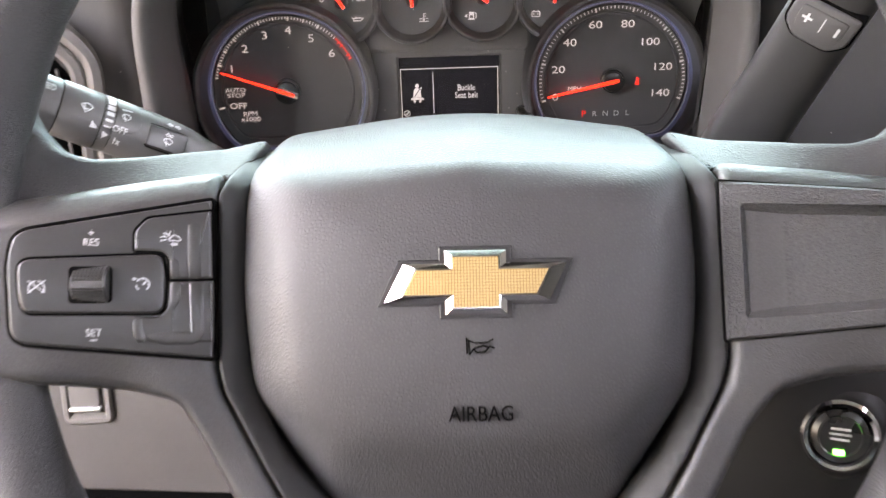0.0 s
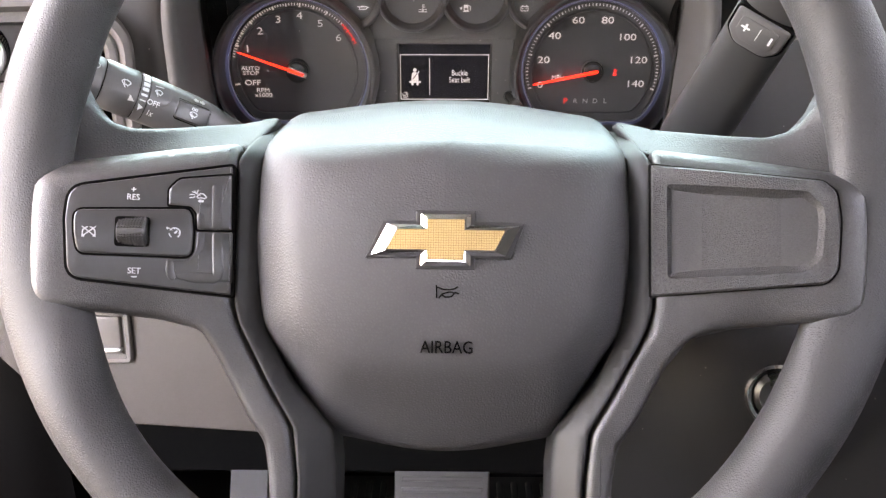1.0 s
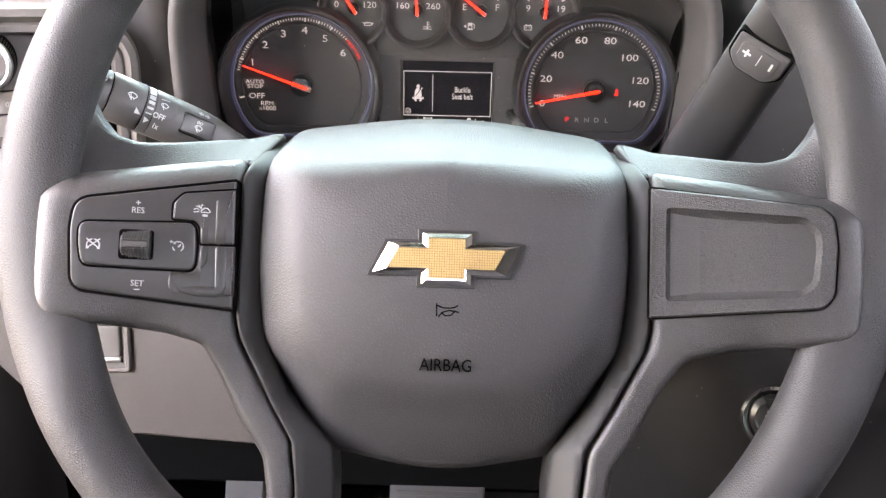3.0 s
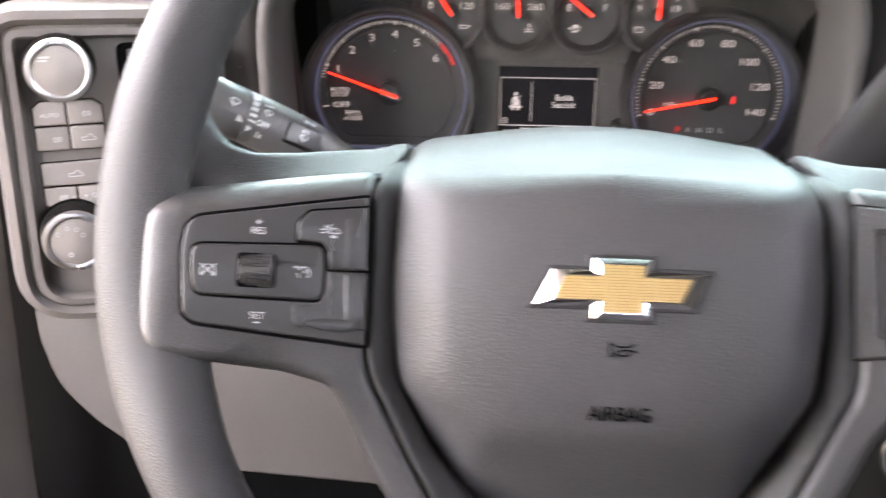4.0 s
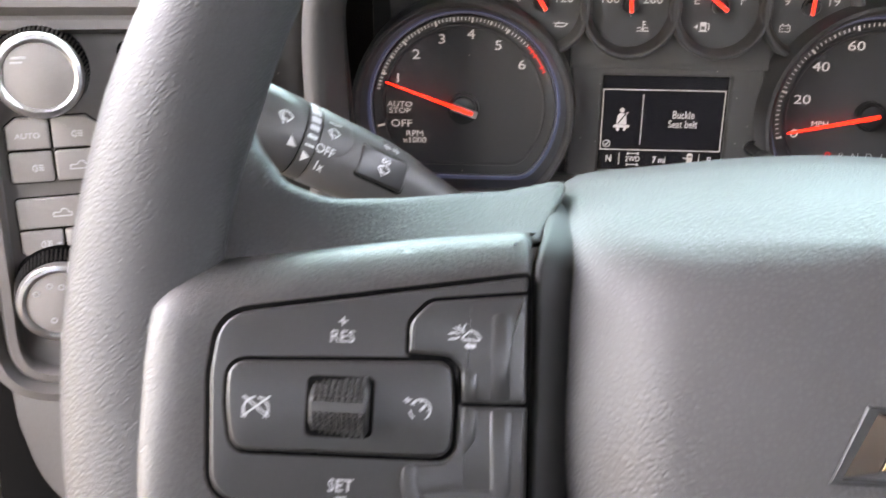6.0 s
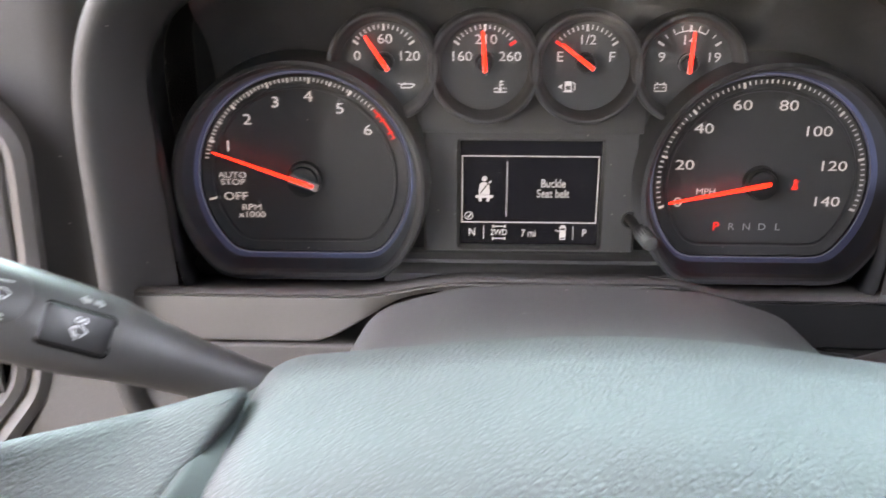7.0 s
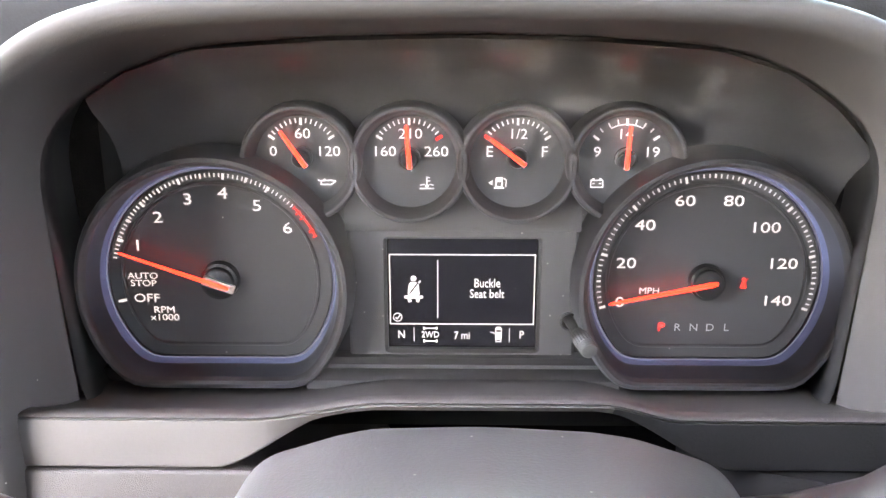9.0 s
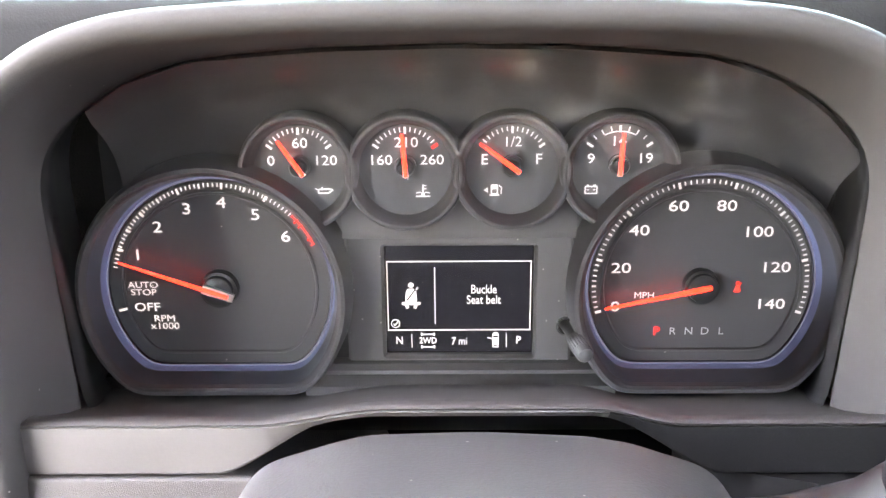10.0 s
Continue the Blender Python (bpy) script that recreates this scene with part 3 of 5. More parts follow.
for k in range(160):
    a = 2 * math.pi * k / 160
    fat = sum(math.exp(-((math.degrees(math.atan2(math.sin(a - w), math.cos(a - w)))) / 16) ** 2) for w in (radians(12), radians(168), radians(-14), radians(194)))
    side = sum(math.exp(-(math.degrees(math.atan2(math.sin(a - w), math.cos(a - w))) / 19) ** 4) for w in (radians(-5), radians(186)))
    low_r, low_l = (math.exp(-(math.degrees(math.atan2(math.sin(a - w), math.cos(a - w))) / h) ** 2) for w, h in ((radians(-32), 24), (radians(200), 13)))
    rr, rn = 0.0146 + 0.0028 * min(fat, 1.0) + 0.0020 * low_r + 0.0016 * low_l, 0.0165 - 0.0062 * side
    maj = 0.1846 - 0.0022 * min(fat, 1.0) - 0.0042 * low_r - 0.0016 * low_l
    rings.append([Vector(((maj + rr * math.cos(w)) * math.cos(a), 0.017 + (maj + rr * math.cos(w)) * math.sin(a), 0.002 + rn * math.sin(w))) for w in (2 * math.pi * j / 28 for j in range(28))])
rings.append(rings[0])
b = loft(rings, False, False)
bmesh.ops.remove_doubles(b, verts=b.verts, dist=1e-6)
wpart("rim", b, RIM, label="black grained leather rim")

# hub behind the spokes
b = loft([lift(circle(0.050, 40, XC, -0.01), -0.11), lift(circle(0.055, 40, XC, -0.01), -0.06), lift(circle(0.06, 40, XC, -0.01), -0.02)])
wpart("hub", b, GAP, label="black column hub")

SHELL_HALF = [(0.0908, 0.0400), (0.091, -0.033), (0.089, -0.042), (0.0742, -0.0695), (0.064, -0.0865), (0.0615, -0.107), (0.0605, -0.155), (0.071, -0.155),
              (0.0735, -0.108), (0.0757, -0.093), (0.0842, -0.0812), (0.0960, -0.0582), (0.1065, -0.0448), (0.1235, -0.0406), (0.1762, -0.0345),
              (0.1798, 0.0030), (0.1770, 0.0262), (0.1235, 0.0356)]
SHELL_R = [0.0045, 0.006, 0.012, 0.02, 0.015, 0.02, 0.001, 0.001, 0.02, 0.015, 0.03, 0.012, 0.010, 0.02, 0.015, 0.06, 0.013, 0.05]
COVER_HALF = [(0.0885, 0.0370), (0.1235, 0.0330), (0.164, 0.0252), (0.1765, 0.0185), (0.186, 0.016), (0.188, 0.05), (0.180, 0.078), (0.166, 0.070), (0.160, 0.0565),
              (0.1535, 0.0480), (0.143, 0.0455), (0.127, 0.0480), (0.0985, 0.0545), (0.0785, 0.0605)]
YOKE_HALF = [(0.0885, 0.0372), (0.0835, 0.0590), (0.0760, 0.0615), (0.078, 0.045), (0.0805, 0.03), (0.081, -0.02), (0.0775, -0.0428), (0.0665, -0.066), (0.0495, -0.0885),
             (0.0475, -0.105), (0.047, -0.155), (0.0597, -0.155), (0.0605, -0.107), (0.063, -0.0864), (0.0733, -0.0692), (0.088, -0.0417), (0.0902, -0.033), (0.0905, 0.030)]


def cover_n(x, u):
    ax = abs(x - XC)
    over = max(0.0, u - (0.0310 - (ax - 0.0885) * 0.12))
    f = min(max((ax - 0.10) / 0.065, 0.0), 1.0)
    return -0.0065 + max(0.0, ax - 0.09) * 0.1 - over * 1.48 * (1 - f)


YOKE_EDGE = ((-0.155, 0.0597), (-0.107, 0.0605), (-0.0864, 0.063), (-0.0692, 0.0733), (-0.0417, 0.088), (-0.033, 0.0902), (0.03, 0.0905), (0.0372, 0.0885), (0.059, 0.0835))


def yoke_n(x, u):
    """The strip falls towards the airbag cover, and back over the top."""
    edge = float(np.interp(u, [p[0] for p in YOKE_EDGE], [p[1] for p in YOKE_EDGE]))
    edge += 0.0026 if x < 0 else 0.0
    return -0.0045 - 62.0 * max(0.0, u - 0.026) ** 2 - max(0.0, edge - 0.0020 - abs(x - XC)) * 0.9


for s in (-1, 1):
    r = SHELL_R if s > 0 else SHELL_R[::-1]
    b = plate(rounded(half(SHELL_HALF, s), r, 8), -0.030, 0.0, 0.0042, 4)
    sliced(b, 0, -0.176, 0.176, 0.004)
    sliced(b, 1, -0.040, 0.020, 0.004)
    sliced(b, 1, 0.022, 0.040, 0.002)
    bent(b, shell_n)
    shell = wpart("spoke", b, SHELL, label="satin black plastic spoke with a downward leg")
    cr = [0.001, 0.004, 0.004, 0.004, 0.004, 0.004, 0.006, 0.008, 0.012, 0.012, 0.014, 0.02, 0.02, 0.004]
    b = plate(rounded(half(COVER_HALF, s), cr if s > 0 else cr[::-1], 6), -0.010, 0.0, 0.0028, 4)
    sliced(b, 0, -0.186, 0.186, 0.006)
    sliced(b, 1, 0.02, 0.078, 0.004)
    bent(b, cover_n)
    wpart("spoke_cover", b, RIM, label="black grained leather over the spoke's top", sharp=75)
    b = plate(rounded(half(YOKE_HALF, s), 0.006, 4), -0.030, 0.0, 0.0016, 4)
    sliced(b, 1, -0.15, 0.066, 0.004)
    sliced(b, 0, -0.092, 0.092, 0.004)
    bent(b, yoke_n)
    wpart("hub_trim", b, TRIM, label="dark satin trim strip beside the airbag cover", sharp=60)

# airbag cover
PX = -0.002


def crown(x, u):
    """The cover bulges: it leans back towards its top and its foot."""
    return -2.4 * (u + 0.004) ** 2 - 1.3 * (x - PX) ** 2


def cover_ring(n, side, top, mid, l1, l2, bot, k=1.0, r=0.012):
    c = -0.010
    pts = [(side, top), (0, mid), (-side, top), (-side, -0.005), (-l1[0], l1[1]), (-l2[0], l2[1]), (0, bot), l2, l1, (side, -0.005)]
    o = rounded(pts, [r * 1.3, 0.3, r * 1.3, 0.2, r * 2.2, r, 0.25, r, r * 2.2, 0.2], 8)
    k = 1.038 if k == 1.0 else k
    return lift([Vector((PX + p.x * k * (1.026 if p.x < -0.03 and k > 1 else 1.0), c + (p.y - c) * (1.025 if k > 1 else k))) for p in o], n)


rings = [cover_ring(-0.062, 0.0800, 0.0600, 0.0690, (0.0770, -0.040), (0.0490, -0.0890), -0.0985),
         cover_ring(-0.057, 0.0808, 0.0625, 0.0716, (0.0776, -0.040), (0.0496, -0.0896), -0.0990),
         cover_ring(-0.045, 0.0812, 0.0580, 0.0660, (0.0780, -0.040), (0.0500, -0.0900), -0.0994),
         cover_ring(-0.025, 0.0815, 0.0500, 0.0562, (0.0785, -0.040), (0.0505, -0.0905), -0.0998),
         cover_ring(-0.010, 0.0812, 0.0440, 0.0480, (0.0782, -0.040), (0.0503, -0.0903), -0.0996),
         cover_ring(-0.0035, 0.0800, 0.0402, 0.0430, (0.0770, -0.040), (0.0493, -0.0893), -0.0986),
         cover_ring(0.0020, 0.0765, 0.0372, 0.0389, (0.0738, -0.0405), (0.0478, -0.0855), -0.0945),
         cover_ring(0.0060, 0.0725, 0.0346, 0.0358, (0.0698, -0.0412), (0.0466, -0.0760), -0.0815),
         cover_ring(0.0106, 0.0665, 0.0302, 0.0310, (0.0640, -0.0420), (0.0450, -0.0640), -0.0660),
         cover_ring(0.0128, 0.0630, 0.0260, 0.0266, (0.0605, -0.0410), (0.0425, -0.0590), -0.0600),
         cover_ring(0.0140, 0.0570, 0.0205, 0.0210, (0.0545, -0.0380), (0.0385, -0.0530), -0.0535),
         cover_ring(0.0150, 0.0560, 0.0200, 0.0205, (0.0540, -0.0370), (0.0380, -0.0520), -0.0525, 0.66),
         cover_ring(0.0155, 0.0560, 0.0200, 0.0205, (0.0540, -0.0370), (0.0380, -0.0520), -0.0525, 0.3),
         cover_ring(0.0156, 0.0560, 0.0200, 0.0205, (0.0540, -0.0370), (0.0380, -0.0520), -0.0525, 0.05)]
b = bent(loft(rings), lambda x, u: crown(x, max(min(u, 0.042), -0.0875)) - 0.16 * (min(max(0.0, -0.056 - u), 0.0315)))
bag = wpart("airbag_cover", b, PAD, label="dark grey leather-grained airbag cover with soft facets", sharp=60)


# badge: a cross with slanted arms
def cross(arm, tl, bl, tr, br, hw, hh):
    bx, by = -0.0012, -0.0050
    pts = [(bl, -arm), (-hw, -arm), (-hw, -hh), (hw, -hh), (hw, -arm), (br, -arm), (tr, arm), (hw, arm), (hw, hh), (-hw, hh), (-hw, arm), (tl, arm)]
    return [Vector((bx + x, by + y)) for x, y in pts]


def slabs(o0, o1, c0, c1, c2):
    return loft([lift(o0, c0), lift(o0, c1), lift(o1, c2)])


badge = wpart("badge", bent(slabs(cross(0.0078, -0.0264, -0.0336, 0.0334, 0.0272, 0.0125, 0.0123), cross(0.0074, -0.0262, -0.0332, 0.0330, 0.0268, 0.0121, 0.0119), 0.010, 0.0156, 0.0160), crown), EMBOSS, bag, "dark recessed cross outline", sharp=20)
b = slabs(cross(0.0064, -0.0246, -0.0312, 0.0312, 0.0250, 0.0104, 0.0108), cross(0.0047, -0.0205, -0.0254, 0.0256, 0.0208, 0.0082, 0.0090), 0.012, 0.0162, 0.0180)
wpart("badge_rim", bent(b, crown), CHROME, bag, "bright chrome cross rim", sharp=15)
b = slabs(cross(0.0043, -0.0201, -0.0246, 0.0248, 0.0204, 0.0078, 0.0086), cross(0.0041, -0.0199, -0.0244, 0.0246, 0.0202, 0.0076, 0.0084), 0.014, 0.0179, 0.0181)
wpart("badge_field", bent(b, crown), GOLD, bag, "gold mesh cross field", sharp=20)

# horn mark and lettering, blackened for the shading of their relief
def strokes(pts, w, c0, c1):
    return joined(*[bar(*p, *q, w, c0, c1) for p, q in zip(pts, pts[1:])])


HORN = ([(-0.0048, -0.0237), (-0.0046, -0.0292)], [(-0.0044, -0.0246), (-0.0021, -0.0255), (0.0007, -0.0256), (0.0026, -0.0253), (0.0043, -0.0243)], [(0.0027, -0.0267), (0.0047, -0.0273)], [(-0.0038, -0.0293), (-0.0023, -0.0274), (0.0007, -0.0265), (0.0028, -0.0270), (0.0015, -0.0285), (-0.0012, -0.0288), (-0.0023, -0.0278)])
wpart("horn_mark", bent(joined(*[strokes(line, 0.0006, 0.0140, 0.0157) for line in HORN]), crown), GAP, bag, "embossed horn sign, its relief shade painted black")
wpart("lettering", bent(words("AIRBAG", 0.0075, -0.0001, -0.0500, 0.0141, 0.86, 0.0005, 0, 0.00004), crown), GAP, bag, "embossed word AIRBAG, its relief shade painted black")


# ---- controls on the spokes ----
def key(outline, lo, hi, bevel=0.0006):
    b = plate(outline, lo, hi, bevel, 3)
    sliced(b, 0, -0.168, 0.168, 0.006)
    return bent(b, spoke_n)


def mark(bm):
    return bent(sliced(bm, 0, -0.168, 0.168, 0.004), spoke_n)


def ridge(pts, w, h):
    """A soft rounded moulding along a line."""
    b = swept([Vector((x, u, 0.0019)) for x, u in pts], [(w * 0.5, h * 0.4)] + [(w, h)] * (len(pts) - 2) + [(w * 0.5, h * 0.4)], 16)
    return bent(b, spoke_n)


LP = rounded([(-0.0957, 0.0272), (-0.1608, 0.0155), (-0.1621, 0.0030), (-0.1604, -0.0225), (-0.0948, -0.0293)], [0.0006, 0.010, 0.03, 0.007, 0.0006], 6)
panel = wpart("switch_panel", key(grown(LP, 0.0013), -0.004, 0.0006, 0.0002), GAP, label="black joint round the cruise switches")
wpart("key_plate", key(LP, -0.004, 0.0014, 0.0008), KEY, panel, "black plastic cruise switch plate")
CP = rounded([(-0.1583, 0.0058), (-0.1119, 0.0076), (-0.1108, -0.0020), (-0.1112, -0.0131), (-0.1564, -0.0124), (-0.1581, -0.0040)], [0.004, 0.004, 0.02, 0.004, 0.004, 0.03], 5)
wpart("joint", key(grown(CP, 0.0010), 0.0, 0.0017, 0.0002), GAP, panel, "black joint")
wpart("centre_key", key(CP, 0.0, 0.0027, 0.0008), KEY, panel, "raised rounded key")
UK = rounded([(-0.0956, 0.0232), (-0.1170, 0.0205), (-0.1211, 0.0160), (-0.1211, 0.0092), (-0.1119, 0.0088), (-0.1096, 0.0060), (-0.1091, -0.0012), (-0.0950, -0.0010)], [0.0006, 0.004, 0.004, 0.0006, 0.003, 0.003, 0.0006, 0.0006], 4)
wpart("joint", key(grown(UK, 0.0009), 0.0, 0.0016, 0.0002), GAP, panel, "black joint")
wpart("distance_key", key(UK, 0.0, 0.0022, 0.0009), KEY, panel, "black following-distance key")
DK = rounded([(-0.0948, -0.0021), (-0.1091, -0.0021), (-0.1096, -0.0110), (-0.1123, -0.0142), (-0.1204, -0.0146), (-0.1193, -0.0200), (-0.1165, -0.0228), (-0.0945, -0.0238)], [0.0006, 0.0006, 0.003, 0.003, 0.001, 0.003, 0.003, 0.0006], 4)
wpart("blank_key", key(DK, 0.0, 0.0021, 0.0009), KEY, panel)
for pts in ([(-0.1189, -0.0150), (-0.1196, -0.0160), (-0.1198, -0.0180), (-0.1194, -0.0205), (-0.1184, -0.0220), (-0.1174, -0.0224)], [(-0.1079, 0.0062), (-0.1077, 0.0050), (-0.1074, -0.0003), (-0.1074, -0.0010)], [(-0.1073, -0.0022), (-0.1073, -0.0030), (-0.1076, -0.0090), (-0.1087, -0.0122)]):
    wpart("ridge", ridge(pts, 0.0017, 0.0006), KEY, panel, "soft raised ridge")
wpart("ridge", ridge([(-0.1013, 0.0190), (-0.1012, 0.0180), (-0.1011, 0.0080), (-0.1009, -0.0004), (-0.1008, -0.0011)], 0.0024, 0.0006), KEY, panel, "soft raised ridge")
wpart("ridge", ridge([(-0.1007, -0.0022), (-0.1006, -0.0030), (-0.1002, -0.0120), (-0.0999, -0.0195), (-0.1004, -0.0212), (-0.1017, -0.0221), (-0.1100, -0.0219), (-0.1165, -0.0214)], 0.0024, 0.0006), KEY, panel, "soft raised ridge")
# roller
SLOT = box_outline(-0.1420, -0.0094, -0.1279, 0.0035, 0.0018)
wpart("slot", key(SLOT, 0.0, 0.0029, 0.0002), GAP, panel, "black roller slot")
pieces = []
cu, cn = -0.0029, spoke_n(-0.135, 0) - 0.0003
rings = [[Vector((x, cu + r * math.cos(w), cn + r * math.sin(w))) for w in (2 * math.pi * k / 40 for k in range(40))] for x, r in ((-0.1411, 0.0056), (-0.1405, 0.0062), (-0.1294, 0.0062), (-0.1288, 0.0056))]
pieces.append(loft(rings))
for k in range(36):
    w = 2 * math.pi * (k + 0.5) / 36
    if abs(math.degrees(w) - 90) < 14:
        continue
    for j in range(9):
        x = -0.1400 + j * 0.00126
        c = Vector((x, cu + 0.0062 * math.cos(w), cn + 0.0062 * math.sin(w)))
        d = Vector((0, math.cos(w), math.sin(w)))
        e = Vector((0, -math.sin(w), math.cos(w)))
        q = [c + Vector((dx, 0, 0)) + e * de for dx, de in ((-0.00055, -0.00050), (0.00055, -0.00050), (0.00055, 0.00050), (-0.00055, 0.00050))]
        t = [c + d * 0.0006 + Vector((dx, 0, 0)) + e * de for dx, de in ((-0.0003, -0.00025), (0.0003, -0.00025), (0.0003, 0.00025), (-0.0003, 0.00025))]
        pieces.append(loft([q, t], False, True))
wpart("roller", joined(*pieces), KEY, panel, "knurled black thumb roller", sharp=25)

wpart("lettering", mark(words("RES", 0.0037, -0.1354, 0.0119, 0.0015, 0.92, 0.0001, -1, 0.0)), KEYPRINT, panel, "white word RES")
wpart("plus_sign", mark(joined(bar(-0.1363, 0.0153, -0.1345, 0.0153, 0.0004, 0.0014, 0.0016), bar(-0.1354, 0.0144, -0.1354, 0.0162, 0.0004, 0.0014, 0.0016))), KEYPRINT, panel)
wpart("lettering", mark(words("SET", 0.0037, -0.1341, -0.0197, 0.0015, 0.92, 0.0001, -1, 0.0)), KEYPRINT, panel, "white word SET")
wpart("minus_sign", mark(bar(-0.1352, -0.0222, -0.1330, -0.0222, 0.0005, 0.0014, 0.0016)), KEYPRINT, panel)


def arc(cx, cy, r, a0, a1, w, c0, c1, n=8):
    ps = [(cx + r * math.cos(radians(a0 + (a1 - a0) * k / n)), cy + r * math.sin(radians(a0 + (a1 - a0) * k / n))) for k in range(n + 1)]
    return joined(*[bar(*p, *q, w, c0, c1) for p, q in zip(ps, ps[1:])])


def sign(strokes, mat, parent, name, label=""):
    return wpart(name, mark(joined(*strokes)), mat, parent, label)


a, z0, z1, w_ = (-0.1520, -0.0034), 0.0027, 0.0029, 0.00042
sign([arc(a[0], a[1] - 0.0006, 0.0025, -25, 82, w_, z0, z1), arc(a[0], a[1] - 0.0006, 0.0025, 98, 205, w_, z0, z1), bar(a[0] - 0.0027, a[1] - 0.0022, a[0] + 0.0027, a[1] + 0.0021, w_, z0, z1), bar(a[0] - 0.0027, a[1] + 0.0021, a[0] + 0.0027, a[1] - 0.0022, w_, z0, z1),
      bar(a[0] - 0.0027, a[1] - 0.0012, a[0] - 0.0017, a[1] - 0.0022, w_, z0, z1), bar(a[0] + 0.0027, a[1] - 0.0012, a[0] + 0.0017, a[1] - 0.0022, w_, z0, z1)], KEYPRINT, panel, "cancel_sign", "white crossed-out gauge sign")
a = (-0.1180, -0.0030)
sign([arc(a[0], a[1], 0.0022, -55, 150, w_, z0, z1, 12), arc(a[0], a[1], 0.0022, 185, 235, w_, z0, z1, 4), bar(a[0], a[1] - 0.0002, a[0] + 0.0011, a[1] + 0.0010, 0.0006, z0, z1), bar(a[0] - 0.0035, a[1] + 0.0020, a[0] - 0.0020, a[1] + 0.0020, w_, z0, z1), bar(a[0] - 0.0029, a[1] + 0.0026, a[0] - 0.0029, a[1] + 0.0014, w_, z0, z1)]
     + [bar(a[0] + 0.0015 * math.cos(radians(t)), a[1] + 0.0015 * math.sin(radians(t)), a[0] + 0.0020 * math.cos(radians(t)), a[1] + 0.0020 * math.sin(radians(t)), 0.0003, z0, z1) for t in (0, 90, 135)], KEYPRINT, panel, "cruise_sign", "white gauge sign with arrow")
a, z0, z1, w_ = (-0.1090, 0.0133), 0.0022, 0.0024, 0.00038


def line_at(pts):
    return strokes([(a[0] + x, a[1] + y) for x, y in pts], w_, z0, z1)


sign([line_at([(-0.0036, 0.0004), (-0.0022, 0.0008), (-0.0014, 0.0004)]), line_at([(-0.0036, -0.0008), (-0.0020, -0.0006), (-0.0013, -0.0002)]), line_at([(-0.0016, 0.0024), (-0.0011, 0.0013), (-0.0004, 0.0008)]), line_at([(0.0000, 0.0027), (-0.0006, 0.0016), (-0.0004, 0.0006)]), line_at([(-0.0026, 0.0019), (-0.0012, 0.0014)]),
      line_at([(-0.0006, -0.0002), (0.0001, 0.0004), (0.0008, 0.0012), (0.0021, 0.0011), (0.0029, 0.0002), (0.0034, -0.0005), (0.0026, -0.0009), (0.0012, -0.0007), (-0.0004, -0.0008), (-0.0006, -0.0002)]),
      bar(a[0] + 0.0008, a[1] - 0.0021, a[0] + 0.0023, a[1] - 0.0021, 0.0009, z0, z1), plate([Vector((a[0] + q[0], a[1] + q[1])) for q in ((-0.0002, -0.0021), (0.0009, -0.0029), (0.0009, -0.0013))], z0, z1, 0.00003, 1)], KEYPRINT, panel, "distance_sign", "white sign of a car with an arrow and a flash")

# right pad, sunken field
RO = rounded([(0.0880, 0.0308), (0.0882, -0.0268), (0.1580, -0.0205), (0.1625, -0.0150), (0.1638, 0.0060), (0.1622, 0.0180), (0.1570, 0.0226)], [0.0006, 0.0006, 0.006, 0.008, 0.03, 0.006, 0.006], 5)
RI = rounded([(0.0944, 0.0222), (0.0948, -0.0192), (0.1490, -0.0160), (0.1560, -0.0105), (0.1574, 0.0050), (0.1566, 0.0120), (0.1505, 0.0182)], [0.002, 0.002, 0.006, 0.008, 0.03, 0.006, 0.006], 5)
b = dished(RO, RI, -0.004, 0.0016, 0.0030, 0.0008, 0.0034)
sliced(b, 0, 0.088, 0.168, 0.003)
sliced(b, 1, -0.024, 0.030, 0.006)
blank = wpart("blank_pad", bent(b, lambda x, u: spoke_n(x, u) + 0.0018 - 1.6 * (x - 0.125) ** 2), INSERT, label="grained black blanking pad with a shallow sunken field", sharp=28)
b = ring_solid(grown(RO, 0.0007), grown(RO, -0.0015), -0.004, 0.0005, 0.0001)
sliced(b, 0, 0.088, 0.168, 0.006)
wpart("joint", bent(b, spoke_n), GAP, blank, "black joint")


# ---- instrument cluster ----
cluster = thing("instrument_cluster", pose(0.004, 0.60, 0.640), "black gauge cluster with six dials and a small display", "instrument cluster")
FY = 0.600


def flat_dial(r, flat, n=72):
    """A circle cut level below, its lower corners softened."""
    lo = math.asin(flat / r)
    a0, a1 = -lo, math.pi + lo
    pts = []
    for k in range(n + 1):
        a = a0 + (a1 - a0) * k / n
        pts.append(Vector((r * math.cos(a), r * math.sin(a))))
    x = r * math.cos(lo)
    m = n // 4
    for k in range(1, m):
        pts.append(Vector((-x + 2 * x * k / m, -flat)))
    for _ in range(3):
        pts = [(pts[i - 1] + pts[i] * 2 + pts[(i + 1) % len(pts)]) / 4 for i in range(len(pts))]
    return pts


def cpart(name, bm, mat, parent, m, label="", sharp=38):
    bm.transform(m)
    return part(name, bm, mat, parent, label, sharp=sharp)


STROKES = {}


def ticks(spec, r1, c0, c1, mat, d, m, name="tick"):
    """Radial strokes, each a piece of its own: angle, length, width."""
    for a, l, w in spec:
        key = (l, w, r1, mat.name)
        if key not in STROKES:
            STROKES[key] = mesh_of(name, bar(r1 - l, 0, r1, 0, w, c0, c1), mat)
        ob = new(name, STROKES[key])
        ob.parent = d
        ob.matrix_basis = ROOT[d] @ m @ Matrix.Rotation(radians(a), 4, 'Z')


